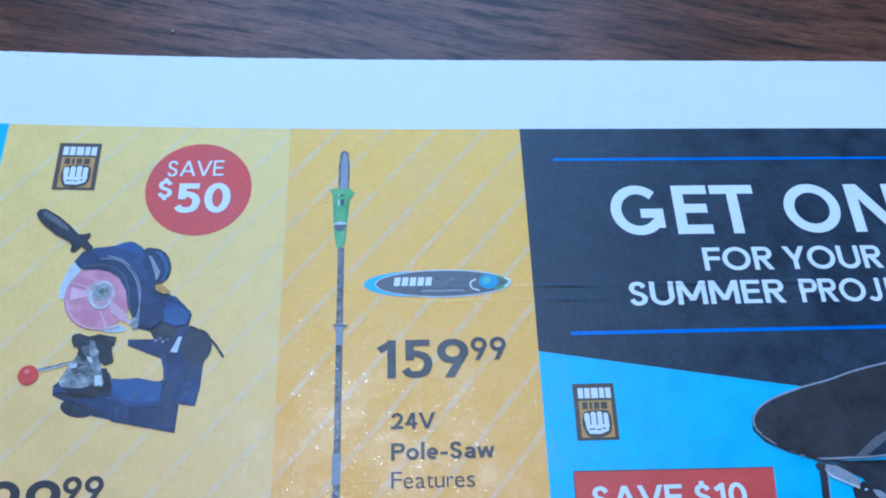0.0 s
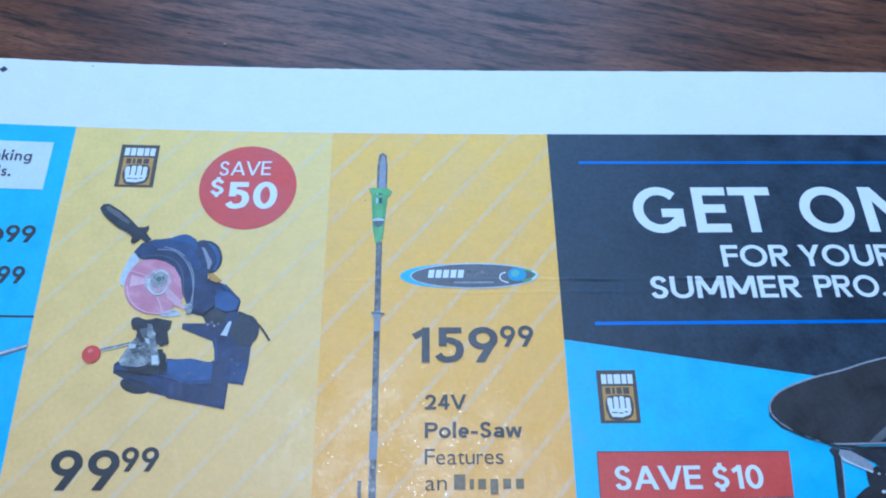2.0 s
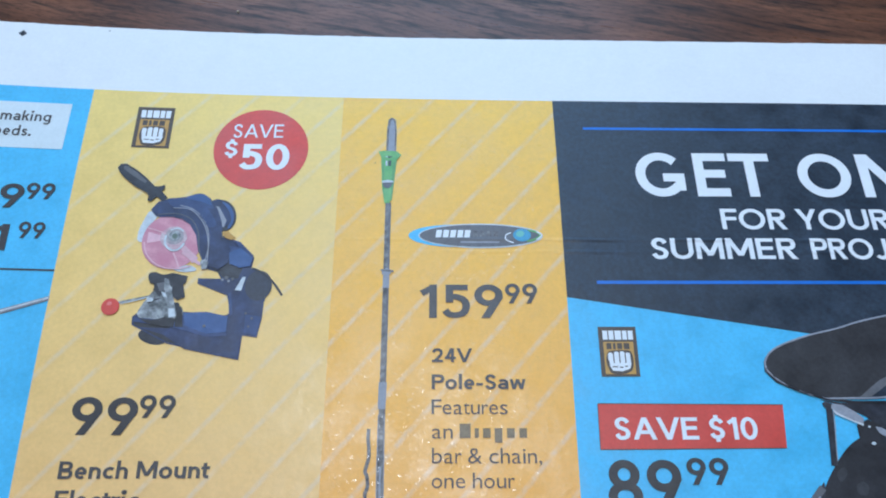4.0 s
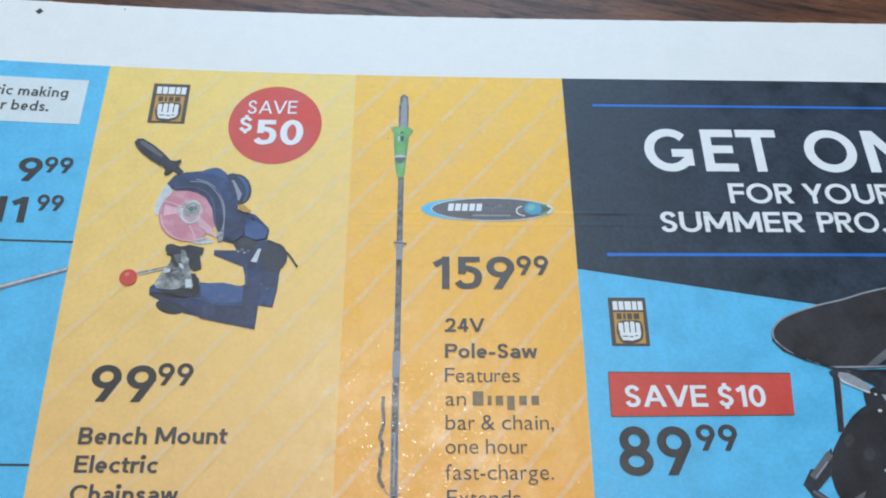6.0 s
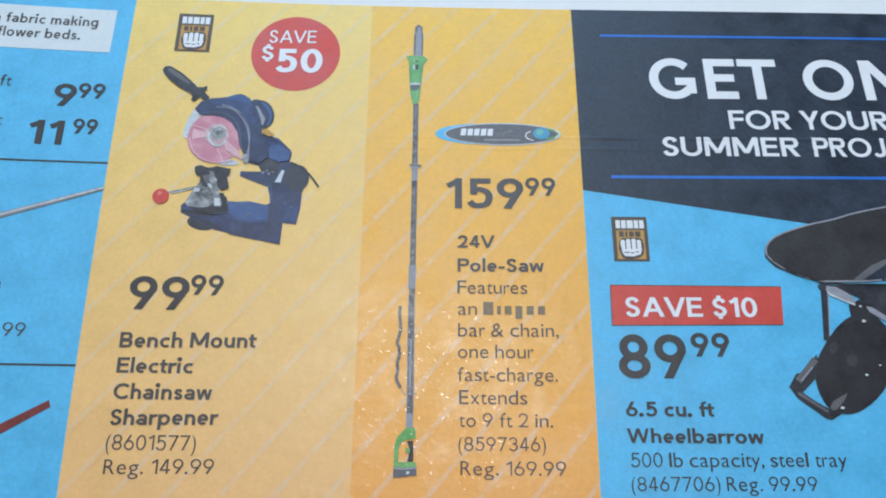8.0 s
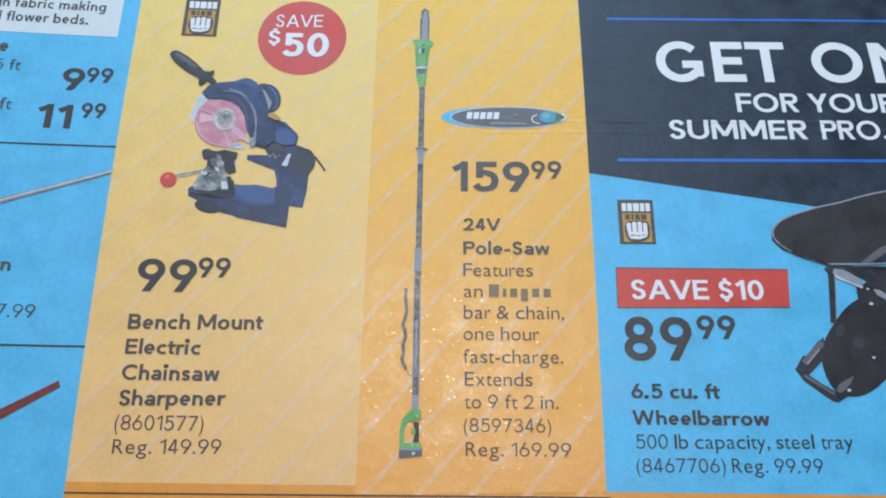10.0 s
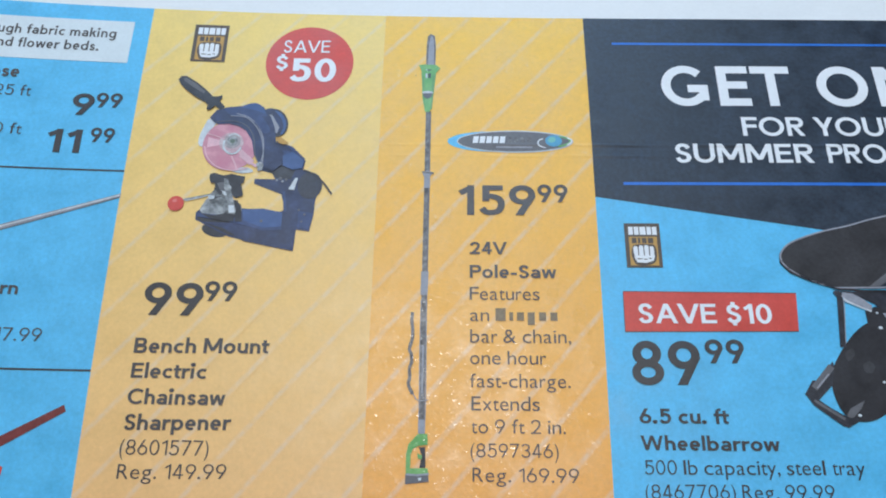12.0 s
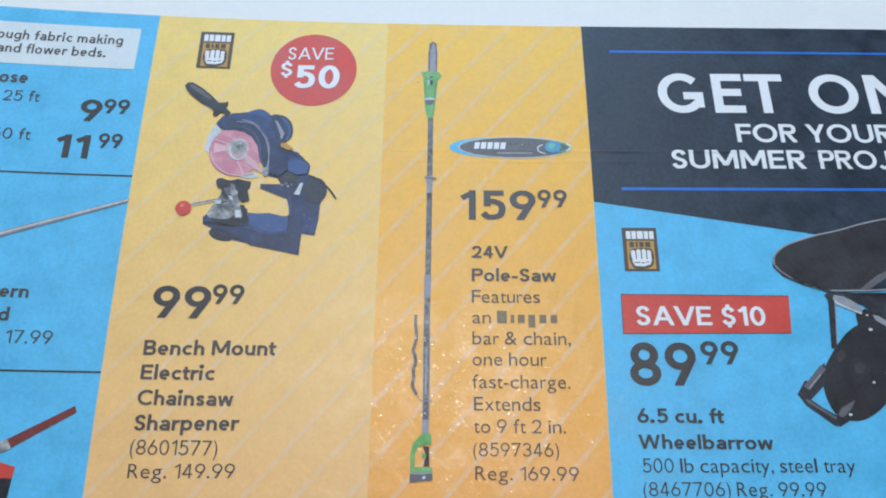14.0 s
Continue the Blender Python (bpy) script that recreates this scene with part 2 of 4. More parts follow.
# ---- the table ----
table = tagged(new("table"), "dark reddish-brown wooden table with streaky grain", "table")
table.location = (0, 0, TABLE)
bm = bmesh.new()
box(bm, -0.75, 0.75, -0.42, 0.42, -0.028, 0, 0.004)
finish("tabletop", bm, WOOD, table)
for sx in (-1, 1):
    for sy in (-1, 1):
        bm = bmesh.new()
        box(bm, sx * 0.68 - 0.03, sx * 0.68 + 0.03, sy * 0.35 - 0.03, sy * 0.35 + 0.03, -TABLE, -0.0285, 0.004)
        finish("leg", bm, WOOD, table)


# ---- the flyer: a wad of leaves that bellies a few millimetres off the table ----
def level(x, y):
    """Height in mm of the printed page over the table at x, y in mm."""
    u, v = min(max(x, -118), 68) / 100, min(max(y, -100), 16) / 100
    return SHEET + 10 * (0.1327 * u * u - 0.4998 * v * v - 0.4423 * u * v - 0.1977 * u ** 3
                         + 0.0197 * u - 0.5154 * v - 0.1056)


LEFT, RIGHT, TOP, FOOT = -150.0, 120.0, 14.1, -265.0
LEAVES = 8
flyer = tagged(new("flyer"), "printed sales flyer of thin coated paper lying on the wooden table", "flyer")
flyer.location = (0, 0, TABLE)


def leaf(share, dx, dy, material):
    bm = bmesh.new()
    nx, ny = (270 if share == 1 else 90), 70
    rows = []
    for j in range(ny + 1):
        row = []
        for i in range(nx + 1):
            x = LEFT + (RIGHT - LEFT) * i / nx + dx
            y = FOOT + (TOP - FOOT) * j / ny - dy
            if j == ny:
                y += 0.005 * (x + 15) + 0.10 * noise.noise(Vector((x * 0.8, 3.3, dx))) + 0.09 * noise.noise(Vector((x * 0.17, 7.1, dx)))
            row.append(bm.verts.new((x / 1000, y / 1000, level(x, y) * share / 1000)))
        rows.append(row)
    for j in range(ny):
        for i in range(nx):
            bm.faces.new((rows[j][i], rows[j][i + 1], rows[j + 1][i + 1], rows[j + 1][i]))
    return finish("page", bm, material, flyer, smooth=True)


for k in range(1, LEAVES + 1):
    top = k == LEAVES
    leaf(k / LEAVES, 0 if top else random.uniform(-0.5, 0.5), 0 if top else random.uniform(0.1, 0.6), PAPER)


def catmull(points, closed=True, steps=4):
    """A smooth line through points."""
    n, out = len(points), []
    for i in range(n if closed else n - 1):
        p = [Vector(points[(i + k) % n if closed else min(max(i + k, 0), n - 1)]) for k in (-1, 0, 1, 2)]
        for s in range(steps):
            t = s / steps
            out.append(0.5 * (2 * p[1] + (p[2] - p[0]) * t + (2 * p[0] - 5 * p[1] + 4 * p[2] - p[3]) * t * t
                              + (3 * p[1] - p[0] - 3 * p[2] + p[3]) * t ** 3))
    if not closed:
        out.append(Vector(points[-1]))
    return [(q[0], q[1]) for q in out]


CREASES = ((-27.6, 0.15), (-29.75, 0.10))  # faint folds across the page: place and height in mm


def drape(name, bm, material, layer, parent):
    """Lays a bmesh (mm) on the page: cut fine enough to follow it, lifted a few hundredths of a mm for its layer."""
    xs, ys = [v.co.x for v in bm.verts], [v.co.y for v in bm.verts]
    for axis, low, high in ((0, min(xs), max(xs)), (1, min(ys), max(ys))):
        at = math.ceil(low / 5.0) * 5.0
        while at < high:
            co, no = [0, 0, 0], [0, 0, 0]
            co[axis], no[axis] = at, 1
            bmesh.ops.bisect_plane(bm, geom=bm.verts[:] + bm.edges[:] + bm.faces[:], plane_co=co, plane_no=no, dist=1e-6)
            at += 5.0
    for place, high in CREASES:
        for at in (place - 0.45, place, place + 0.45):
            if min(ys) < at < max(ys):
                bmesh.ops.bisect_plane(bm, geom=bm.verts[:] + bm.edges[:] + bm.faces[:], plane_co=(0, at, 0), plane_no=(0, 1, 0), dist=1e-6)
    for v in bm.verts:
        x, y = v.co.x, v.co.y
        fold = sum(high * max(0.0, 1 - abs(y - place) / 0.45) for place, high in CREASES) * (0.55 + 0.45 * math.sin(x * 0.35)) * min(max((x + 40) / 40, 0.0), 1.0)
        v.co = (x / 1000, y / 1000, (level(x, y) + fold + 0.035 + 0.028 * layer + v.co.z) / 1000)
    bmesh.ops.recalc_face_normals(bm, faces=bm.faces[:])
    bm.normal_update()
    if sum(f.normal.z * f.calc_area() for f in bm.faces) < 0:
        bmesh.ops.reverse_faces(bm, faces=bm.faces[:])
    return finish(name, bm, material, parent or flyer, smooth=False)


def shape(name, outline, material, layer, parent=None, smooth=False, more=()):
    """A printed patch with the given outline(s) in mm."""
    bm = bmesh.new()
    for line in (outline, *more):
        if smooth:
            line = catmull(line)
        bm.faces.new([bm.verts.new((x, y, 0)) for x, y in line])
    bmesh.ops.triangulate(bm, faces=bm.faces[:])
    return drape(name, bm, material, layer, parent)


def rect(name, x0, x1, y0, y1, material, layer, parent=None):
    return shape(name, [(x0, y0), (x1, y0), (x1, y1), (x0, y1)], material, layer, parent)


def oval(x, y, rx, ry, turn=0.0, n=48):
    c, s = math.cos(radians(turn)), math.sin(radians(turn))
    return [(x + rx * math.cos(a) * c - ry * math.sin(a) * s, y + rx * math.cos(a) * s + ry * math.sin(a) * c)
            for a in (2 * math.pi * i / n for i in range(n))]


def ribbon(name, line, wide, material, layer, parent=None, smooth=True):
    """A printed line of that width through points."""
    pts = [Vector(p) for p in (catmull(line, False) if smooth else line)]
    left, right = [], []
    for i, p in enumerate(pts):
        d = (pts[min(i + 1, len(pts) - 1)] - pts[max(i - 1, 0)]).normalized() * wide / 2
        left.append((p.x - d.y, p.y + d.x))
        right.append((p.x + d.y, p.y - d.x))
    bm = bmesh.new()
    va, vb = [bm.verts.new((*p, 0)) for p in left], [bm.verts.new((*p, 0)) for p in right]
    for i in range(len(pts) - 1):
        bm.faces.new((va[i], vb[i], vb[i + 1], va[i + 1]))
    return drape(name, bm, material, layer, parent)


def letters(text, weight):
    cu = bpy.data.curves.new("text", "FONT")
    cu.body, cu.size, cu.offset, cu.resolution_u = text, 1.0, weight, 12 if weight > 0.03 else 5
    ob = new("text", cu)
    bpy.context.view_layer.update()
    me = bpy.data.meshes.new_from_object(ob.evaluated_get(bpy.context.evaluated_depsgraph_get()))
    bpy.data.objects.remove(ob)
    bpy.data.curves.remove(cu)
    return me


def cap_height():
    me = letters("H", 0.0)
    high = max(v.co.y for v in me.vertices)
    bpy.data.meshes.remove(me)
    return high


CAP = cap_height()
# widths of the flyer's humanist sans, in cap heights
WIDTHS = {}
for group, wide in (("ilI.", 0.17), (",", 0.18), ("()", 0.27), ("j-", 0.34), ("1", 0.40), ("rtf", 0.40), ("J", 0.50), ("s", 0.49),
                    ("ckvxyz", 0.60), ("aehnu", 0.57), ("bdgopq", 0.64), ("EFLS", 0.64), ("$", 0.62), ("023456789", 0.66), ("BPR", 0.70),
                    ("T", 0.80), ("UHXYZK", 0.82), ("&", 0.86), ("N", 0.88), ("mw", 0.92), ("AVD", 0.95), ("CG", 0.98), ("OQ", 1.05),
                    ("M", 1.02), ("W", 1.30)):
    for letter in group:
        WIDTHS[letter] = wide
GLYPHS = {}


def pen_strokes(letter, wide, w):
    """The strokes of one bold letter as strips of left and right points, one cap height high; w is the stem's width."""
    h, v, low, out = w / 2, 0.44 * w, 0.68, []

    def line(points):
        pts = [Vector(p) for p in points]
        strip = []
        for i, p in enumerate(pts):
            loop = (pts[0] - pts[-1]).length < 1e-6 and i in (0, len(pts) - 1)
            d = (pts[1] - pts[-2] if loop else pts[min(i + 1, len(pts) - 1)] - pts[max(i - 1, 0)]).normalized()
            flat = math.hypot(h * d.y, v * d.x)
            strip.append(((p.x - d.y * flat, p.y + d.x * flat), (p.x + d.y * flat, p.y - d.x * flat)))
        out.append(strip)

    def curve(points, y0=0.0, y1=1.0, x0=0.0, x1=None):
        x1 = wide if x1 is None else x1
        line(catmull([(x0 + h + (x1 - x0 - w) * a, y0 + v + (y1 - y0 - 2 * v) * b) for a, b in points], False, 6))

    def arc(cx, cy, rx, ry, a0, a1):
        n = max(6, int(abs(a1 - a0) / 12))
        line([(cx + rx * math.cos(radians(a0 + (a1 - a0) * i / n)), cy + ry * math.sin(radians(a0 + (a1 - a0) * i / n))) for i in range(n + 1)])

    def stem(x, y0, y1):
        out.append([((x - h, y0), (x + h, y0)), ((x - h, y1), (x + h, y1))])

    def bar(y, x0, x1):
        out.append([((x0, y + v), (x0, y - v)), ((x1, y + v), (x1, y - v))])

    def slope(x0, y0, x1, y1, thin=1.0):
        a = thin * h * math.hypot(x1 - x0, y1 - y0) / abs(y1 - y0)
        out.append([((x0 - a, y0), (x0 + a, y0)), ((x1 - a, y1), (x1 + a, y1))])

    def ring(x0, x1, y0, y1):
        arc((x0 + x1) / 2, (y0 + y1) / 2, (x1 - x0) / 2 - h, (y1 - y0) / 2 - v, 0, 360)

    def arch(x0, x1, turn=0):
        r, mid = 0.30, (x0 + x1) / 2
        if turn:
            stem(x0 + h, r, low)
            arc(mid, r, (x1 - x0) / 2 - h, r - v, 180, 360)
        else:
            stem(x1 - h, 0, low - r)
            arc(mid, low - r, (x1 - x0) / 2 - h, r - v, 0, 180)

    def lobe(y0, y1, x1):
        r = (y1 - y0) / 2
        bar(y1 - v, h, x1 - r)
        bar(y0 + v, h, x1 - r)
        arc(x1 - r, (y0 + y1) / 2, r - h, r - v, -90, 90)

    snake = ((0.95, 0.80), (0.78, 0.95), (0.5, 1.0), (0.2, 0.94), (0.07, 0.76), (0.22, 0.58), (0.5, 0.50), (0.8, 0.41), (0.95, 0.24), (0.8, 0.06), (0.5, 0.0), (0.2, 0.04), (0.02, 0.21))
    W = wide
    a = 1.12 * h  # half the level width of a steep diagonal
    if letter in "bdpqgoc":
        if letter != "c":
            ring(0, W, -0.01, low + 0.01)
        else:
            arc(W * 0.54, low / 2, W * 0.54 - h, low / 2 - v, 48, 312)
        for kind, x, y0, y1 in (("b", h, 0, 1.04), ("d", W - h, 0, 1.04), ("p", h, -0.30, low), ("q", W - h, -0.30, low), ("g", W - h, -0.04, low)):
            if kind == letter:
                stem(x, y0, y1)
        if letter == "g":
            arc(W / 2, -0.05, W / 2 - h, 0.26 - v, 0, -145)
    elif letter == "a":
        stem(W - h, 0, low - 0.24)
        arc(W / 2, low - 0.25, W / 2 - h, 0.26 - v, 0, 152)
        ring(0, W, -0.01, 0.42)
    elif letter == "e":
        arc(W / 2, low / 2, W / 2 - h, low / 2 + 0.01 - v, -2, 312)
        bar(low / 2 - 0.01, h, W - 0.3 * h)
    elif letter == "f":
        stem(W * 0.45, 0, 0.82)
        arc(W * 0.45 + 0.22, 0.82, 0.22, 0.22 - v, 180, 85)
        bar(low - v, 0, W)
    elif letter in "hnr":
        stem(h, 0, 1.04 if letter == "h" else low)
        if letter == "r":
            arc(h + 0.30, low - 0.30, 0.30, 0.30 - v, 180, 78)
        else:
            arch(0, W)
    elif letter == "m":
        stem(h, 0, low)
        arch(0, W / 2 + h)
        arch(W / 2 - h, W)
    elif letter == "u":
        arch(0, W, 1)
        stem(W - h, 0, low)
    elif letter in "il":
        stem(h, 0, low if letter == "i" else 1.04)
        if letter == "i":
            arc(h, 0.92, 0.56 * h, 0.56 * h, 0, 360)
    elif letter == "k":
        stem(h, 0, 1.04)
        slope(w + 0.04, 0.34, W - a - 0.04, low)
        slope(W - a, 0, w + 0.12, 0.42)
    elif letter == "t":
        stem(W * 0.42, 0.16, 0.88)
        bar(low - v, 0, W)
        arc(W * 0.42 + 0.17, 0.17, 0.17, 0.17 - v, 180, 285)
    elif letter in "vwxyAVWXY":
        top = low if letter.islower() else 1.0
        if letter in "vV":
            slope(a, top, W / 2, 0)
            slope(W - a, top, W / 2, 0)
        elif letter in "wW":
            for x0, x1 in ((a, 0.27), (0.5, 0.27), (0.5, 0.73), (W - a, 0.73)):
                slope(x0 * W if x0 == 0.5 else x0, top, x1 * W, 0, 0.92)
        elif letter in "xX":
            slope(a, 0, W - a, top)
            slope(W - a, 0, a, top)
        elif letter == "y":
            slope(a, top, W * 0.5, 0.04)
            slope(W - a, top, W * 0.32, -0.30)
        elif letter == "A":
            slope(a, 0, W / 2, top)
            slope(W - a, 0, W / 2, top)
            bar(0.25 + v, W * 0.26, W * 0.74)
        else:
            slope(a, top, W / 2, 0.40)
            slope(W - a, top, W / 2, 0.40)
            stem(W / 2, 0, 0.45)
    elif letter == "s":
        curve(snake, -0.01, low + 0.01)
    elif letter == "S":
        curve(snake, -0.01, 1.01)
    elif letter == "$":
        curve(snake, 0.02, 0.98)
        stem(W / 2, 0.9, 1.1)
        stem(W / 2, -0.1, 0.1)
    elif letter in "BPRDEFLHTUNMKJ":
        if letter not in "TUJ":
            stem(h, 0, 1)
        if letter == "B":
            lobe(0.50 - 0.6 * v, 1, W * 0.94)
            lobe(0, 0.50 + 0.6 * v, W)
        elif letter in "PR":
            lobe(0.42 if letter == "P" else 0.44, 1, W)
            if letter == "R":
                slope(W * 0.46, 0.48, W - a, 0)
        elif letter == "D":
            bar(1 - v, h, W * 0.45)
            bar(v, h, W * 0.45)
            arc(W * 0.45, 0.5, W * 0.55 - h, 0.5 - v, -90, 90)
        elif letter in "EFL":
            for y, x1, kinds in ((1 - v, W, "EF"), (0.52, W * 0.93, "EF"), (v, W, "EL")):
                if letter in kinds:
                    bar(y, h, x1)
        elif letter == "H":
            stem(W - h, 0, 1)
            bar(0.53, h, W - h)
        elif letter == "T":
            stem(W / 2, 0, 1 - v)
            bar(1 - v, 0, W)
        elif letter == "U":
            stem(h, 0.36, 1)
            stem(W - h, 0.36, 1)
            arc(W / 2, 0.37, W / 2 - h, 0.38 - v, 180, 360)
        elif letter == "J":
            stem(W - h, 0.28, 1)
            arc(W * 0.42, 0.29, W * 0.58 - h, 0.30 - v, 0, -150)
        elif letter == "N":
            stem(W - h, 0, 1)
            slope(h * 1.1, 1, W - h * 1.1, 0)
        elif letter == "M":
            stem(W - h, 0, 1)
            slope(h * 1.15, 1, W / 2, 0.16)
            slope(W - h * 1.15, 1, W / 2, 0.16)
        else:
            slope(w, 0.42, W - a, 1)
            slope(W - a, 0, w + 0.08, 0.52)
    elif letter in "OQ0":
        ring(0, W, -0.01, 1.01)
    elif letter in "CG":
        arc(W * 0.52, 0.5, W * 0.52 - h, 0.51 - v, 44, 316 if letter == "C" else 321)
        if letter == "G":
            stem(W - h, 0.13, 0.5)
            bar(0.52 - v, W * 0.56, W)
    elif letter == "1":
        stem(W - h, 0, 1)
        line([(0.02 + 0.5 * h, 0.80 - 0.7 * h), (W - 0.75 * h, 1 - 0.75 * h)])
    elif letter == "2":
        curve(((0.03, 0.74), (0.16, 0.93), (0.5, 1.0), (0.85, 0.92), (0.97, 0.73), (0.86, 0.50), (0.5, 0.22), (0.16, 0.0)))
        bar(v, 0, W)
    elif letter == "3":
        curve(((0.05, 0.84), (0.22, 0.97), (0.5, 1.0), (0.82, 0.92), (0.92, 0.75), (0.78, 0.58), (0.42, 0.53)))
        curve(((0.42, 0.53), (0.8, 0.47), (0.98, 0.27), (0.82, 0.06), (0.48, 0.0), (0.2, 0.04), (0.0, 0.18)))
    elif letter == "4":
        stem(W * 0.70, 0, 1)
        bar(0.22 + v, 0, W)
        slope(a * 1.1, 0.26, W * 0.64, 1)
    elif letter == "5":
        bar(1 - v, W * 0.16, W * 0.93)
        stem(W * 0.15 + h, 0.46, 1)
        curve(((0.14, 0.57), (0.32, 0.64), (0.52, 0.655), (0.88, 0.55), (1.0, 0.33), (0.86, 0.08), (0.5, 0.0), (0.2, 0.03), (0.0, 0.17)))
    elif letter in "69":
        ring(0, W, -0.01, 0.64)
        slope(a * 0.92, 0.38, W * 0.62, 1)
        if letter == "9":
            out[:] = [[((W - x, 1 - y), (W - m, 1 - n)) for (x, y), (m, n) in strip] for strip in out]
    elif letter == "7":
        bar(1 - v, 0, W)
        slope(W - a, 1 - v, W * 0.30, 0)
    elif letter == "8":
        ring(W * 0.05, W * 0.95, 0.50 - v, 1.01)
        ring(0, W, -0.01, 0.52 + v * 0.6)
    elif letter == ".":
        arc(h, 0.55 * w, 0.27 * w, 0.27 * w, 0, 360)
    elif letter == "-":
        bar(0.33, 0, W)
    return out


def glyph(letter, weight):
    """Points, faces and strokes' steps of one letter, one cap height high and as wide as the flyer's print has it."""
    key = (letter, weight)
    if key not in GLYPHS:
        wide = WIDTHS[letter] + (0.05 if weight > 0.02 else 0)
        w = 0.112 + 2.7 * max(weight, 0.0) - (0.006 if weight < 0 else 0)
        strips = pen_strokes(letter, wide, w) if weight > 0.01 or letter in "0123456789" else []
        if strips:
            verts, faces, steps = [], [], []
            for k, strip in enumerate(strips):
                for (ax, ay), (bx, by) in strip:
                    verts += [(ax, ay), (bx, by)]
                    steps += [k, k]
                first = len(verts) - 2 * len(strip)
                faces += [(i, i + 1, i + 3, i + 2) for i in range(first, len(verts) - 2, 2)]
            GLYPHS[key] = verts, faces, steps
        else:
            me = letters(letter, weight)
            low, high = min(v.co.x for v in me.vertices), max(v.co.x for v in me.vertices)
            verts = [((v.co.x - low) / (high - low) * wide, (v.co.y + weight) / (CAP + 2 * weight)) for v in me.vertices]
            GLYPHS[key] = verts, [tuple(p.vertices) for p in me.polygons], [0] * len(verts)
            bpy.data.meshes.remove(me)
    return GLYPHS[key]


def say(text, x0, x1, foot, cap, weight=0.0, material=TEXT, layer=4, parent=None, name="text_line", rise=0.0):
    """A line of print from x0 to x1 on the baseline foot, with capitals cap mm high."""
    bm = bmesh.new()
    pen, end = 0.0, 0.0
    for at, letter in enumerate(text):
        if letter == " ":
            pen += 0.34
            continue
        verts, faces, steps = glyph(letter, weight)
        made = [bm.verts.new((pen + x, y, 0.006 * k)) for (x, y), k in zip(verts, steps)]
        for f in faces:
            bm.faces.new([made[i] for i in f])
        end = pen + max(x for x, y in verts)
        after = text[at + 1:at + 2]
        pen = end + (0.14 if weight < 0.02 else 0.11) - (0.06 if letter in "TVAYPFrtfvwyk" else 0) - (0.05 if after and after in "VYTvwyt" else 0)
    for v in bm.verts:
        f = v.co.x / end
        v.co = (x0 + (x1 - x0) * f, foot + rise * f + v.co.y * cap, v.co.z)
    bmesh.ops.remove_doubles(bm, verts=bm.verts[:], dist=1e-4)
    bmesh.ops.triangulate(bm, faces=bm.faces[:])
    return drape(name, bm, material, layer, parent)


BOLD, HEAVY = 0.029, 0.036


def price(main, cents, x0, x1, foot, cap, c0, c1, cfoot, ccap, material=BLACK):
    whole = say(main, x0, x1, foot, cap, BOLD, material, 4, None, "price")
    say(cents, c0, c1, cfoot, ccap, BOLD, material, 4, whole, "superscript")


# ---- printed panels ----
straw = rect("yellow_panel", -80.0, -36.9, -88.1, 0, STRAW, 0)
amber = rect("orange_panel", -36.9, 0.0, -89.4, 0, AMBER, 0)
blue_left = rect("blue_panel", -140, -80.0, -250, 0, SKYBLUE, 0)
blue_right = rect("blue_panel", 0.0, 110, -88.6, -37.5, SKYBLUE, 0)
border = shape("orange_border", [(-80.0, -250), (110, -250), (110, -88.6), (0.0, -88.6), (0.0, -89.4), (-36.9, -89.4), (-36.9, -88.1), (-80.0, -88.1)], DEEPORANGE, 0)
ribbon("black_rule", [(-80.0, -89.65), (0.5, -89.4), (0.55, -120)], 0.24, BLACK, 3, border, False)
navy = shape("navy_panel", [(0, 0), (110, 0), (110, -55.4), (0, -37.5)], NAVY, 1)


def stripe(at, x0, x1, material, parent, foot):
    """One pale diagonal rule, cut off at the panel's sides."""
    bm = bmesh.new()
    slope, wide = 1.15, 0.76
    ends = [(x, (x - at) * slope) for x in (x0 - 2, x1 + 2)]
    vs = [bm.verts.new((x + s * wide, y, 0)) for (x, y), s in ((ends[0], -1), (ends[0], 1), (ends[1], 1), (ends[1], -1))]
    bm.faces.new(vs)
    for co, no in (((x0, 0, 0), (-1, 0, 0)), ((x1, 0, 0), (1, 0, 0)), ((0, 0, 0), (0, 1, 0)), ((0, foot, 0), (0, -1, 0))):
        bmesh.ops.bisect_plane(bm, geom=bm.verts[:] + bm.edges[:] + bm.faces[:], plane_co=co, plane_no=no, clear_outer=True)
    if bm.faces:
        drape("stripe", bm, material, 1, parent)
    else:
        bm.free()


for i in range(-9, 13):
    stripe(STRIPE_AT[0] + 7.9 * i, -80.0, -36.9, STRIPE_A, straw, -88.1)
    stripe(STRIPE_AT[1] + 7.9 * i, -36.9, 0.0, STRIPE_B, amber, -89.3)

ribbon("blue_rule", [(5.0, -5.9), (108, -5.9)], 0.5, LINEBLUE, 2, navy, False)
ribbon("blue_rule", [(4.9, -35.0), (108, -35.0)], 0.55, LINEBLUE, 2, navy, False)
ribbon("black_rule", [(-138, -33.9), (-80.0, -33.9)], 0.32, BLACK, 2, blue_left, False)
ribbon("black_rule", [(-138, -68.0), (-80.0, -68.0)], 0.32, BLACK, 2, blue_left, False)

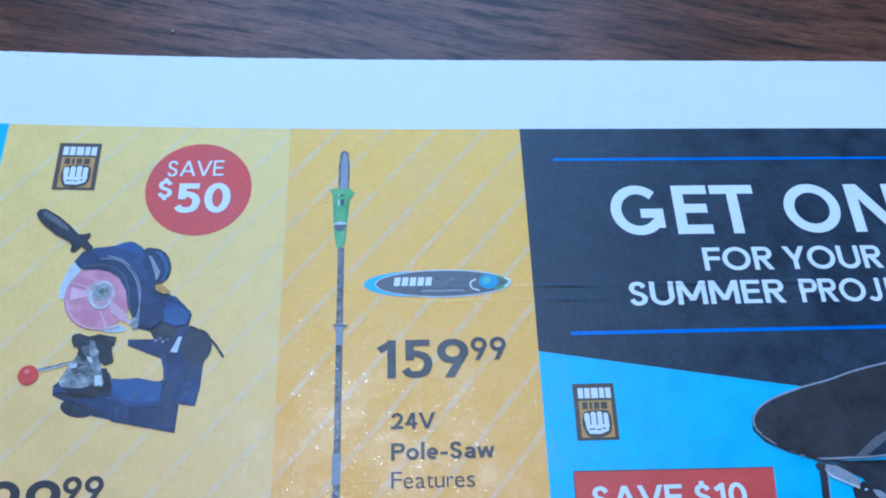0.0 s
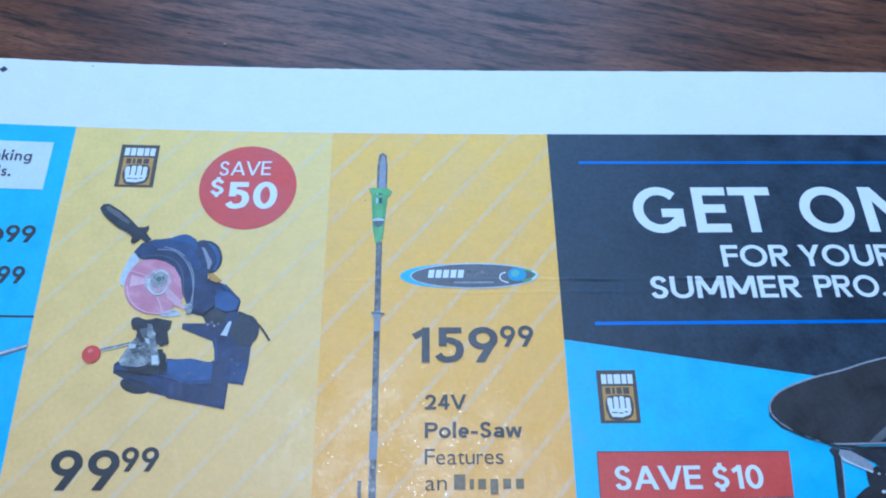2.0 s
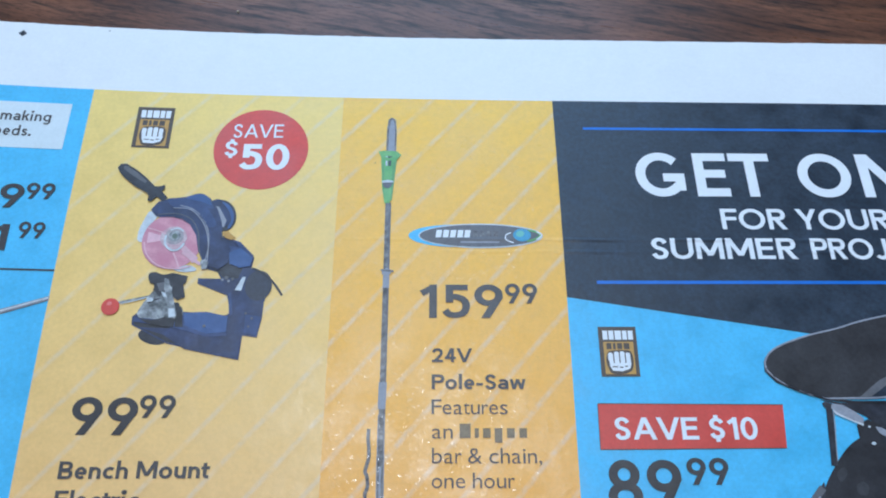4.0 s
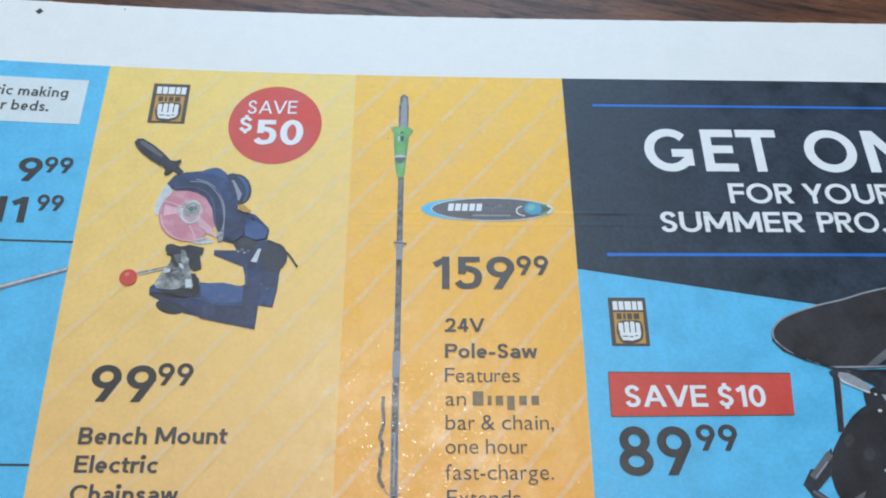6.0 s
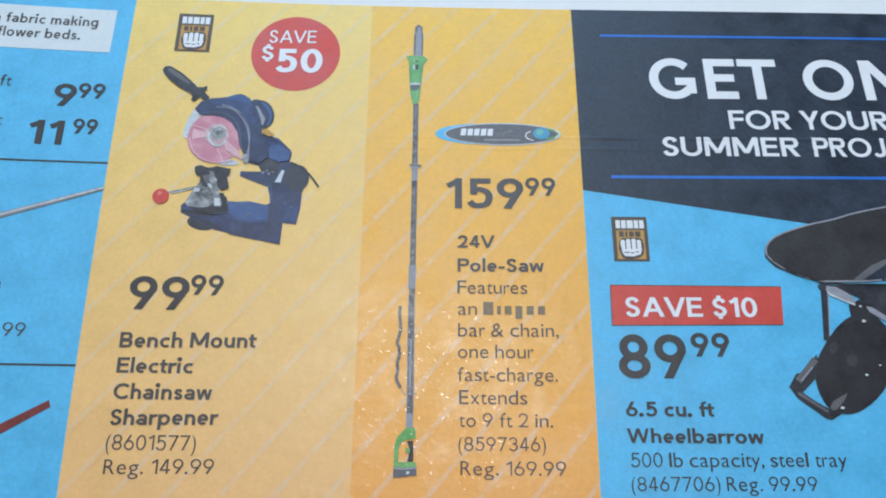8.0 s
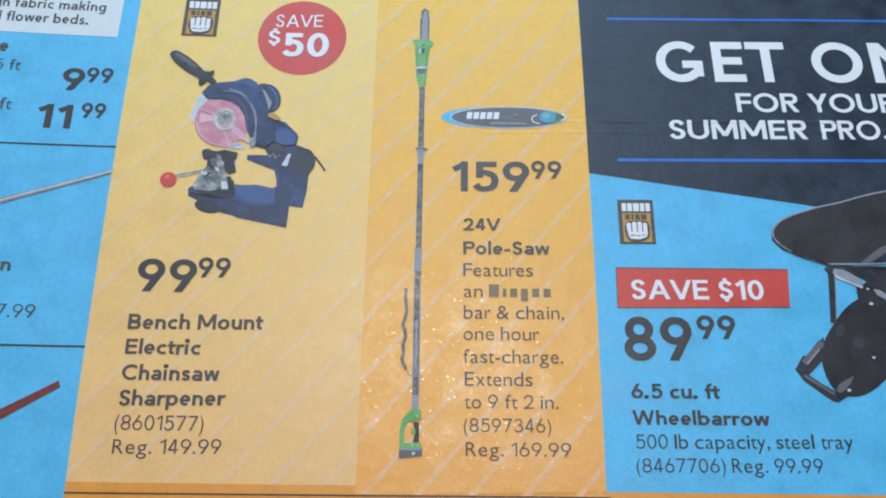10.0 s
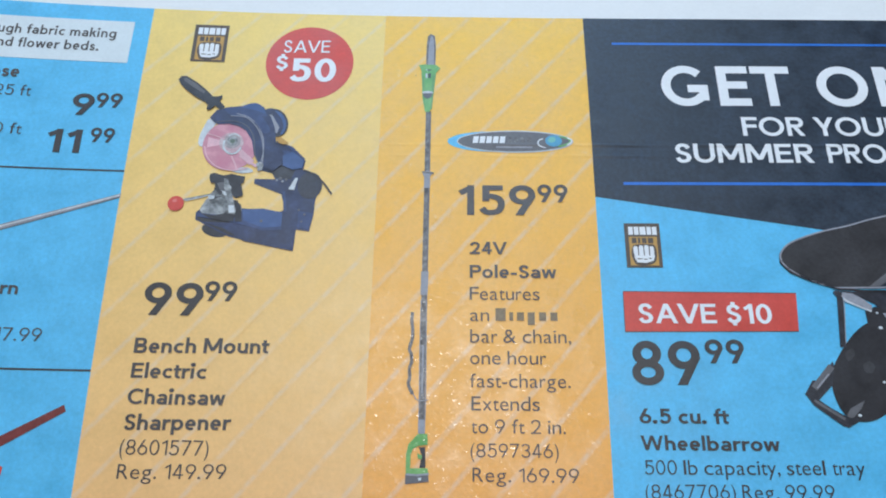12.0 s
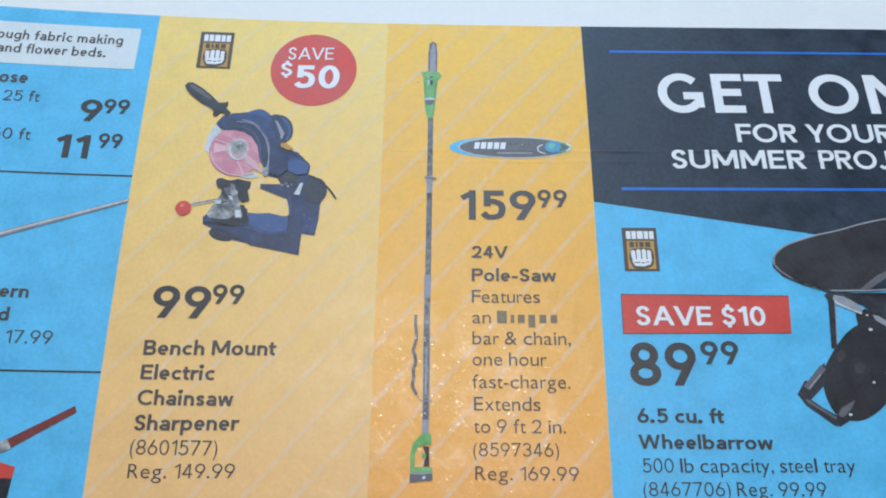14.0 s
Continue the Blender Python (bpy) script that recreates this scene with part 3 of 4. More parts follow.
# ---- headline ----
for letter, x0, x1 in (("G", 13.15, 21.4), ("E", 23.2, 28.8), ("T", 29.3, 36.25), ("O", 40.75, 49.75), ("N", 51.3, 59.4)):
    say(letter, x0, x1, -19.45, 8.55, HEAVY, WHITE, 3, navy, "headline_letter")
say("FOR YOUR", 26.3, 54.0, -25.6, 3.8, BOLD, WHITE, 3, navy)
say("SUMMER", 14.1, 37.6, -30.95, 3.7, BOLD, WHITE, 3, navy)
say("PROJ", 40.0, 52.4, -30.95, 3.7, BOLD, WHITE, 3, navy)
say("ECTS", 53.2, 64.8, -30.95, 3.7, BOLD, WHITE, 3, navy)


# ---- two trade marks, as plain shapes ----
def badge(x0, y0, wide, high):
    b = rect("trade_mark", x0, x0 + wide, y0 - high, y0, BROWN, 3)
    fx, fy = (lambda u: x0 + wide * u), (lambda v: y0 - high * v)
    rect("backing", fx(0.11), fx(0.90), fy(0.955), fy(0.31), OCHRE, 4, b)
    for u, w in ((0.11, 0.13), (0.27, 0.13), (0.43, 0.17), (0.63, 0.12), (0.78, 0.13)):
        rect("white_bar", fx(u), fx(u + w), fy(0.265), fy(0.08), WHITE, 4, b)
    for u, w in ((0.19, 0.13), (0.36, 0.07), (0.47, 0.13), (0.64, 0.15)):
        rect("brown_bar", fx(u), fx(u + w), fy(0.46), fy(0.335), BROWN, 5, b)
    shape("emblem_edge", [(fx(u), fy(v)) for u, v in ((0.19, 0.55), (0.30, 0.49), (0.72, 0.48), (0.83, 0.54), (0.86, 0.70), (0.80, 0.88), (0.58, 0.95), (0.28, 0.94), (0.20, 0.84), (0.15, 0.70))], BROWN, 5, b, True)
    palm = shape("emblem", [(fx(u), fy(v)) for u, v in ((0.22, 0.66), (0.80, 0.64), (0.80, 0.74), (0.75, 0.85), (0.56, 0.90), (0.30, 0.89), (0.24, 0.80))], WHITE, 6, b)
    for u, v in ((0.21, 0.53), (0.365, 0.51), (0.515, 0.505), (0.66, 0.53)):
        shape("knuckle", [(fx(u + du * 0.125), fy(v + dv)) for du, dv in ((0, 0.15), (0, 0.03), (0.2, 0.0), (0.8, 0.0), (1, 0.03), (1, 0.15))], WHITE, 6, palm)
        rect("slit", fx(u + 0.125), fx(u + 0.155), fy(0.735), fy(v + 0.05), BROWN, 7, palm)
    for u, w, v in ((0.30, 0.14, 0.80), (0.48, 0.10, 0.81), (0.62, 0.08, 0.79)):
        rect("slit", fx(u), fx(u + w), fy(v + 0.022), fy(v), BROWN, 7, palm)


badge(-71.9, -3.3, 6.2, 8.1)
badge(4.35, -42.4, 5.8, 7.8)

# ---- red roundel ----
roundel = shape("red_roundel", oval(-50.3, -11.0, 7.95, 7.9), RED, 2)
say("SAVE", -55.3, -46.8, -8.95, 2.7, 0.0102, WHITE, 4, roundel, rise=0.2)
say("$", -56.4, -54.2, -12.7, 3.1, BOLD, WHITE, 4, roundel)
say("50", -53.8, -45.4, -15.2, 5.0, HEAVY, WHITE, 4, roundel, rise=0.15)

# ---- bench grinder picture ----
pic = shape("sharpener_picture", [(-67.0, -41.2), (-66.2, -40.5), (-59.3, -40.3), (-52.9, -40.8), (-52.2, -40.4), (-53.0, -37.6),
      (-57.8, -35.7), (-57.8, -34.8), (-54.3, -34.8), (-54.9, -33.7), (-56.8, -33.2), (-56.6, -31.9), (-55.8, -29.6),
      (-54.7, -27.4), (-53.3, -27.9), (-51.5, -29.0), (-49.4, -31.2), (-49.7, -33.0), (-48.0, -33.5), (-46.3, -35.3),
      (-47.2, -38.6), (-47.3, -41.4), (-47.8, -44.3), (-50.0, -44.0), (-50.2, -47.8), (-58.5, -46.0), (-61.2, -45.4), (-66.9, -42.5)],
      TOOLBLUE, 3)
shape("foot_disc", oval(-63.4, -44.3, 2.3, 1.2, -12), TOOLDARK, 2, pic)
shape("facet", [(-59.3, -40.4), (-52.9, -40.9), (-52.5, -44.0), (-57.4, -43.6), (-59.8, -42.3)], TOOLBLUE2, 4, pic)
shape("facet", [(-53.6, -29.2), (-51.7, -29.4), (-49.7, -31.3), (-51.0, -32.6), (-53.4, -31.2)], TOOLBLUE2, 4, pic)
shape("facet", [(-49.9, -40.6), (-47.4, -41.0), (-48.0, -43.9), (-49.8, -43.6)], TOOLBLUE2, 4, pic)
shape("shade", [(-66.6, -41.6), (-61.5, -42.0), (-59.8, -42.6), (-57.4, -44.0), (-58.5, -45.6), (-61.2, -45.1), (-66.6, -42.4)], TOOLDARK, 4, pic)
shape("shade", [(-54.2, -30.2), (-53.2, -32.0), (-51.0, -33.0), (-51.6, -34.8), (-54.0, -34.6), (-56.0, -32.8), (-55.8, -30.6)], TOOLDARK, 4, pic)
shape("motor_cap", oval(-55.3, -23.8, 2.2, 2.9, 20), TOOLDARK, 4, pic)
shape("motor_cap", oval(-55.9, -23.5, 1.9, 2.7, 20), TOOLBLUE, 5, pic)
shape("motor_label", [(-57.0, -22.2), (-56.0, -22.2), (-54.5, -24.7), (-54.8, -26.0), (-55.5, -25.5)], LILAC, 6, pic)
shape("clear_guard", [(-68.1, -28.5), (-68.2, -27.0), (-67.7, -25.1), (-66.9, -23.3), (-65.6, -24.0), (-66.4, -25.8), (-66.5, -28.1), (-67.3, -28.8)], SILVER, 4, pic, True)
shape("clear_guard", [(-61.8, -33.4), (-60.0, -33.8), (-58.2, -33.4), (-59.6, -32.6)], SILVER, 4, pic, True)
shape("grinding_stone", oval(-62.65, -28.5, 4.75, 4.85), PINK, 5, pic)
shape("stone_sheen", [(-66.6, -27.0), (-64.2, -27.7), (-64.0, -28.4), (-66.6, -29.0)], PALEPINK, 6, pic)
shape("stone_sheen", [(-60.6, -29.2), (-58.2, -31.4), (-59.0, -32.3), (-61.4, -29.6)], PALEPINK, 6, pic)
shape("hub_ring", oval(-62.5, -27.95, 2.1, 1.95), photo("hub_glare_photo", (0.50, 0.30, 0.35), (0.74, 0.66, 0.68), 900.0), 7, pic)
shape("hub_ring", oval(-62.4, -27.75, 1.5, 1.4), photo("hub_ring_photo", (0.28, 0.25, 0.27), (0.56, 0.50, 0.52), 900.0), 8, pic)
shape("hub", oval(-62.35, -27.7, 0.95, 0.95), STEEL, 9, pic)
shape("hub_bolt", oval(-62.3, -27.7, 0.45, 0.45), printed("hub_green_ink", (0.13, 0.17, 0.14), 0.45), 10, pic)
shape("wheel_guard", [(-66.8, -23.1), (-65.8, -21.6), (-64.0, -21.0), (-61.3, -20.6), (-59.4, -20.0), (-57.6, -20.7), (-56.1, -22.8),
      (-55.2, -25.1), (-54.8, -27.7), (-55.7, -30.4), (-56.5, -33.2), (-57.4, -32.1), (-58.4, -30.1), (-59.0, -27.5),
      (-60.2, -25.6), (-61.6, -24.7), (-63.3, -24.3), (-65.3, -24.4), (-66.0, -24.0)], TOOLBLUE, 8, pic)
shape("guard_facet", [(-62.6, -21.2), (-59.6, -20.4), (-57.8, -21.0), (-56.8, -22.6), (-58.6, -22.4), (-60.6, -21.9)], TOOLBLUE2, 9, pic, True)
ribbon("guard_edge", [(-62.2, -22.2), (-60.0, -22.9), (-58.2, -24.6), (-57.1, -27.0), (-56.8, -29.6), (-57.0, -31.6)], 0.16, LILAC, 9, pic)
shape("yellow_tab", [(-54.7, -27.2), (-53.8, -27.1), (-53.0, -27.9), (-54.0, -27.9)], OCHRE, 9, pic)
shape("handle", [(-73.3, -15.5), (-72.9, -14.8), (-72.0, -14.7), (-70.0, -15.9), (-68.3, -17.3), (-66.8, -18.8), (-65.9, -18.8),
      (-65.2, -18.5), (-65.1, -19.0), (-65.5, -19.7), (-64.4, -20.9), (-65.1, -21.6), (-66.2, -20.7), (-67.0, -21.6),
      (-67.6, -21.5), (-67.5, -20.6), (-68.0, -20.0), (-70.0, -18.9), (-71.9, -17.4), (-72.8, -16.4)], TOOLDARK, 9, pic)
shape("handle_sheen", [(-72.4, -15.2), (-71.9, -15.1), (-69.9, -16.4), (-68.2, -17.9), (-68.4, -18.3), (-70.4, -17.1), (-72.2, -15.8)], SLATE, 10, pic)
shape("rear_motor", oval(-48.3, -35.9, 2.1, 2.5), printed("rear_motor_ink", (0.036, 0.040, 0.062), 0.45, 0.25), 5, pic)
ribbon("cable", [(-49.6, -33.0), (-48.2, -33.6), (-46.1, -35.3), (-44.5, -37.5)], 0.34, TOOLDARK, 6, pic)
shape("strap", [(-51.9, -36.7), (-50.9, -36.8), (-50.4, -34.5), (-50.9, -34.5)], SILVER, 6, pic)
for bx, by in ((-54.0, -35.0), (-53.0, -35.2)):
    shape("rivet", oval(bx, by, 0.22, 0.22, 0, 12), LILAC, 6, pic)
shape("clamp_base", [(-66.3, -40.9), (-65.9, -39.6), (-65.1, -38.4), (-63.4, -38.2), (-60.6, -38.9), (-59.4, -40.2), (-59.8, -41.3), (-62.4, -41.7), (-65.0, -41.5)], STEEL, 5, pic, True)
shape("clamp_shade", [(-66.2, -40.9), (-65.2, -40.9), (-63.0, -41.2), (-60.2, -41.0), (-60.4, -41.9), (-62.4, -42.2), (-65.4, -41.8)], TOOLDARK, 6, pic, True)
shape("clamp_sheen", [(-65.4, -40.1), (-64.2, -39.7), (-63.0, -40.1), (-63.4, -40.7), (-65.0, -40.7)], SILVER, 6, pic, True)
shape("clamp_shade", [(-64.2, -38.3), (-62.6, -38.2), (-62.0, -39.4), (-63.4, -39.4)], TOOLDARK, 6, pic)
shape("clamp_shade", [(-61.6, -38.8), (-60.2, -38.9), (-59.6, -40.3), (-60.6, -40.9)], TOOLDARK, 6, pic)
shape("clamp_jaw", [(-65.4, -34.2), (-64.5, -33.9), (-63.8, -34.3), (-63.9, -35.2), (-64.6, -35.6), (-65.3, -35.3)], TOOLDARK, 7, pic, True)
shape("clamp_bar", [(-64.2, -34.5), (-62.0, -34.1), (-59.6, -34.4), (-59.7, -35.4), (-62.2, -35.5), (-64.2, -35.2)], TOOLDARK, 7, pic)
shape("clamp_tower", [(-61.5, -34.6), (-59.6, -34.5), (-59.9, -36.0), (-59.4, -37.9), (-60.5, -38.5), (-61.8, -37.6)], TOOLDARK, 8, pic)
shape("clamp_tower", [(-64.6, -35.2), (-63.0, -35.2), (-62.4, -37.0), (-63.3, -38.0), (-64.0, -37.2), (-64.4, -36.2)], TOOLDARK, 8, pic)
shape("clamp_link", [(-63.2, -35.4), (-61.7, -35.3), (-61.5, -37.0), (-62.4, -37.4)], STEEL, 8, pic)
shape("clamp_arm", [(-63.2, -37.1), (-62.1, -37.3), (-60.7, -39.4), (-60.5, -41.2), (-61.5, -41.2), (-61.9, -39.2)], STEEL, 9, pic)
shape("clamp_sheen", [(-61.4, -39.6), (-60.8, -39.6), (-60.6, -40.5), (-61.3, -40.5)], SILVER, 10, pic)
shape("clamp_sheen", [(-63.1, -37.2), (-62.3, -37.4), (-62.0, -38.1), (-62.6, -38.0)], SILVER, 10, pic)
ribbon("lever", [(-69.4, -39.0), (-64.4, -37.8)], 0.3, STEEL, 6, pic, False)
shape("red_knob", oval(-70.5, -39.7, 1.35, 1.35), RED, 7, pic)
shape("knob_sheen", oval(-70.7, -39.2, 0.4, 0.3, 20, 16), printed("light_red_ink", (0.72, 0.2, 0.18), 0.4), 8, pic)

shape("guard_facet", [(-64.4, -21.1), (-61.2, -20.9), (-59.2, -21.5), (-57.4, -23.1), (-56.0, -25.5), (-57.2, -26.0), (-58.5, -24.3), (-60.6, -23.0), (-63.0, -22.7)], TOOLBLUE2, 9, pic, True)
shape("guard_crown", [(-61.4, -20.9), (-60.3, -20.2), (-58.9, -20.0), (-57.7, -20.8), (-57.2, -22.1), (-58.8, -21.5)], CROWN, 10, pic, True)
ribbon("guard_edge", [(-63.2, -22.7), (-60.6, -22.9), (-58.6, -24.6), (-57.4, -26.8), (-56.8, -29.6), (-56.7, -32.2)], 0.15, LILAC, 11, pic)
ribbon("guard_edge", [(-65.6, -24.0), (-64.1, -23.8), (-62.1, -23.8), (-60.0, -24.8), (-58.7, -27.0), (-58.2, -30.0), (-57.3, -32.2)], 0.14, SLATE, 11, pic)
shape("guard_foot", [(-57.8, -31.9), (-57.0, -31.6), (-56.5, -32.2), (-56.7, -33.3), (-57.4, -33.4)], STEEL, 11, pic)
shape("motor_rim", [(-55.6, -21.4), (-54.4, -21.9), (-53.5, -23.4), (-53.4, -25.0), (-53.9, -26.2), (-54.2, -25.9), (-53.8, -24.7), (-54.2, -23.2), (-54.9, -22.2)], CROWN, 7, pic, True)
shape("yellow_tab", [(-54.9, -26.9), (-54.0, -26.7), (-52.6, -27.9), (-53.4, -28.2), (-54.4, -27.8)], OCHRE, 10, pic)
shape("arm_facet", [(-53.4, -30.4), (-51.7, -29.6), (-49.6, -31.2), (-49.9, -32.7), (-51.5, -33.0), (-53.2, -32.3)], CROWN, 10, pic)
shape("arm_shade", [(-56.6, -28.3), (-54.2, -28.2), (-53.3, -29.7), (-53.4, -32.1), (-54.8, -33.4), (-56.2, -32.8)], TOOLBLUE, 10, pic)
shape("arm_sheen", [(-53.0, -28.2), (-51.8, -28.6), (-49.5, -30.9), (-49.6, -31.3), (-51.7, -29.6)], TOOLBLUE2, 11, pic)
shape("base_facet", [(-59.3, -40.5), (-55.8, -40.3), (-52.5, -41.0), (-52.5, -43.5), (-55.5, -43.8), (-58.8, -42.8)], CROWN, 6, pic)
shape("base_front", [(-65.8, -42.9), (-61.9, -44.0), (-58.5, -46.2), (-50.3, -47.8), (-50.2, -44.0), (-52.5, -43.7), (-55.5, -43.9), (-59.0, -43.0)], TOOLBLUE, 5, pic)
shape("base_edge", [(-66.7, -41.3), (-62.1, -41.7), (-59.1, -42.4), (-55.5, -43.8), (-52.4, -43.7), (-52.4, -44.1), (-55.5, -44.3), (-59.3, -43.2), (-62.4, -42.6), (-66.7, -42.0)], TOOLBLUE2, 7, pic)
shape("bolt", oval(-55.9, -42.6, 0.25, 0.25, 0, 12), SLATE, 8, pic)
shape("bolt", oval(-49.8, -40.5, 0.20, 0.20, 0, 12), SLATE, 8, pic)
shape("bolt", oval(-49.2, -42.6, 0.18, 0.18, 0, 12), SLATE, 8, pic)
shape("bolt", oval(-48.8, -41.3, 0.20, 0.20, 0, 12), SLATE, 8, pic)
shape("bolt", oval(-53.4, -34.7, 0.32, 0.32, 0, 12), SLATE, 8, pic)
shape("bolt", oval(-52.4, -34.9, 0.25, 0.25, 0, 12), SLATE, 8, pic)
shape("column_edge", [(-52.8, -37.2), (-52.4, -37.1), (-51.8, -40.6), (-52.3, -41.1)], TOOLBLUE2, 7, pic)
ribbon("hub_glare", [(-63.7, -27.6), (-63.7, -29.0), (-62.7, -30.1), (-61.5, -30.0), (-60.7, -28.9)], 0.34, SILVER, 9, pic)
ribbon("hub_glare", [(-63.1, -26.7), (-62.0, -26.3), (-61.1, -26.8)], 0.2, SILVER, 9, pic)
ribbon("stone_glare", [(-66.9, -26.3), (-65.2, -26.8), (-63.7, -27.3)], 0.2, PALEPINK, 8, pic)
ribbon("stone_glare", [(-60.8, -30.5), (-59.4, -31.4), (-57.7, -32.5)], 0.5, PALEPINK, 8, pic)
ribbon("stone_glare", [(-62.2, -30.6), (-61.5, -31.9), (-61.0, -33.2)], 0.25, PALEPINK, 8, pic)
ribbon("stone_rim", [(-67.0, -28.8), (-66.4, -30.7), (-64.9, -32.4), (-63.0, -33.2), (-61.1, -33.3), (-59.2, -32.8)], 0.2, PALEPINK, 8, pic)
shape("clamp_pillar", [(-62.9, -34.9), (-62.2, -35.1), (-61.4, -37.4), (-60.3, -40.7), (-60.4, -41.5), (-61.5, -41.4), (-61.6, -39.1), (-62.7, -36.8)], STEEL, 11, pic)
shape("clamp_glare", [(-61.6, -39.9), (-60.7, -39.9), (-60.4, -41.2), (-61.4, -41.3)], SILVER, 12, pic)
shape("clamp_glare", [(-65.2, -38.2), (-64.1, -38.2), (-64.2, -38.8), (-65.0, -38.9)], SILVER, 12, pic)
shape("clamp_head", [(-65.2, -34.2), (-64.4, -34.0), (-62.9, -34.4), (-61.8, -34.0), (-59.4, -34.5), (-59.6, -35.7), (-60.0, -35.9), (-59.5, -38.2), (-60.8, -38.0), (-61.4, -36.2), (-62.7, -36.8), (-63.4, -37.5), (-64.4, -36.9), (-64.2, -35.9), (-65.1, -35.8)], TOOLDARK, 9, pic)
shape("clamp_nick", [(-64.0, -35.8), (-62.8, -35.6), (-62.0, -36.1), (-62.6, -37.0), (-63.4, -37.1)], SLATE, 10, pic)
ribbon("lever_glare", [(-69.0, -39.2), (-67.0, -38.7), (-64.8, -38.0)], 0.14, SILVER, 8, pic, False)
shape("clamp_body", [(-64.3, -36.9), (-62.7, -36.8), (-61.5, -39.1), (-61.5, -41.4), (-63.7, -40.8), (-64.9, -39.2), (-65.2, -38.2)], DARKSTEEL, 6, pic)
shape("clamp_disc", [(-66.2, -40.7), (-65.5, -39.8), (-63.9, -39.7), (-62.4, -40.4), (-62.3, -41.3), (-64.0, -41.6), (-65.8, -41.4)], STEEL, 7, pic, True)
shape("clamp_back", [(-60.4, -39.1), (-59.6, -39.7), (-59.1, -42.8), (-60.3, -42.8), (-60.4, -41.5), (-60.3, -40.7)], TOOLDARK, 8, pic)
shape("clamp_foot", [(-66.1, -41.4), (-64.0, -41.7), (-61.5, -41.5), (-60.4, -41.7), (-60.5, -42.8), (-62.0, -42.8), (-64.7, -42.2)], TOOLDARK, 9, pic)

price("99", "99", -73.4, -63.9, -59.0, 5.4, -63.8, -58.6, -56.5, 3.3)
say("Bench Mount", -73.8, -52.6, -65.1, 2.4, BOLD, rise=0.2)
say("Electric", -73.7, -62.0, -69.0, 2.35, BOLD)
say("Chainsaw", -73.7, -58.7, -73.0, 2.35, BOLD)
say("Sharpener", -73.7, -57.4, -76.9, 2.35, BOLD, rise=0.2)
say("(8601577)", -73.8, -60.4, -80.5, 2.2, -0.005)
say("Reg. 149.99", -73.7, -57.4, -84.0, 2.1, -0.005, rise=0.2)

# ---- pole saw picture ----
saw = ribbon("pole_saw_picture", [(-28.45, -21.0), (-28.4, -36.0), (-28.38, -55.0), (-28.38, -72.0), (-28.3, -77.2)], 0.95, POLE, 3)
ribbon("pole_sheen", [(-28.15, -22.0), (-28.1, -36.0), (-28.0, -55.0), (-28.0, -76.0)], 0.16, SLATE, 4, saw)
shape("saw_chain", [(-29.1, -11.4), (-29.1, -6.8), (-28.9, -4.6), (-28.3, -4.05), (-27.6, -4.6), (-27.4, -6.8), (-27.4, -11.4)], POLE, 3, saw)
shape("saw_bar", [(-28.8, -11.2), (-28.7, -7.0), (-28.45, -5.0), (-28.2, -4.6), (-27.9, -5.0), (-27.7, -7.0), (-27.7, -11.2)], LILAC, 4, saw)
shape("saw_head", [(-30.3, -11.3), (-29.0, -11.0), (-27.2, -11.1), (-26.7, -11.7), (-27.2, -12.1), (-27.7, -18.1), (-28.2, -21.1), (-29.1, -21.1), (-29.6, -18.1), (-29.9, -12.4)], GREEN, 5, saw)
shape("head_slot", [(-28.75, -12.1), (-28.1, -12.1), (-28.2, -14.0), (-28.65, -14.0)], TOOLDARK, 6, saw)
shape("head_slot", [(-29.2, -12.1), (-28.85, -12.1), (-28.8, -14.0), (-29.1, -14.0)], SILVER, 6, saw)
shape("head_band", [(-29.6, -16.9), (-28.7, -16.7), (-27.7, -16.9), (-27.75, -17.3), (-29.6, -17.3)], SILVER, 6, saw)
shape("head_joint", [(-29.6, -17.3), (-27.75, -17.2), (-28.1, -18.1), (-28.7, -18.4), (-29.3, -18.1)], SLATE, 7, saw)
rect("collar", -28.9, -27.9, -36.1, -33.5, LILAC, 5, saw)
ribbon("collar_ring", [(-29.3, -33.1), (-27.3, -33.3)], 0.32, SLATE, 6, saw, False)
shape("collar", [(-29.0, -51.1), (-27.8, -51.1), (-27.9, -55.1), (-29.0, -55.1)], LILAC, 5, saw)
ribbon("cord", [(-30.21, -57.95), (-30.27, -59.34), (-30.11, -60.71), (-30.10, -62.14), (-30.53, -63.88), (-30.24, -64.63), (-30.12, -65.96), (-30.44, -67.00), (-30.35, -68.31), (-30.52, -69.48), (-29.84, -70.92)], 0.52, POLE, 4, saw)
ribbon("cord_end", [(-29.8, -70.9), (-29.0, -71.9), (-27.4, -71.8)], 0.14, LILAC, 5, saw)
shape("grip", [(-28.86, -76.91), (-27.43, -76.90), (-27.35, -78.50), (-28.73, -78.68), (-29.52, -79.07), (-29.86, -79.90), (-29.90, -81.94), (-27.34, -81.87), (-27.12, -82.76), (-30.54, -82.89), (-30.57, -79.90), (-30.22, -78.39)], GREEN, 6, saw)
shape("grip_lever", [(-28.67, -78.84), (-27.71, -78.84), (-27.62, -81.79), (-28.55, -81.85), (-28.34, -80.84), (-28.19, -80.16)], TOOLDARK, 7, saw)
shape("lever_nub", [(-28.88, -79.78), (-28.19, -79.99), (-28.18, -80.65), (-28.80, -80.49)], GREEN, 8, saw)
rect("collar", -28.8, -27.9, -77.2, -74.8, LILAC, 5, saw)
shape("battery", [(-30.6, -82.8), (-27.2, -82.6), (-27.1, -83.8), (-30.6, -84.2)], SLATE, 6, saw)

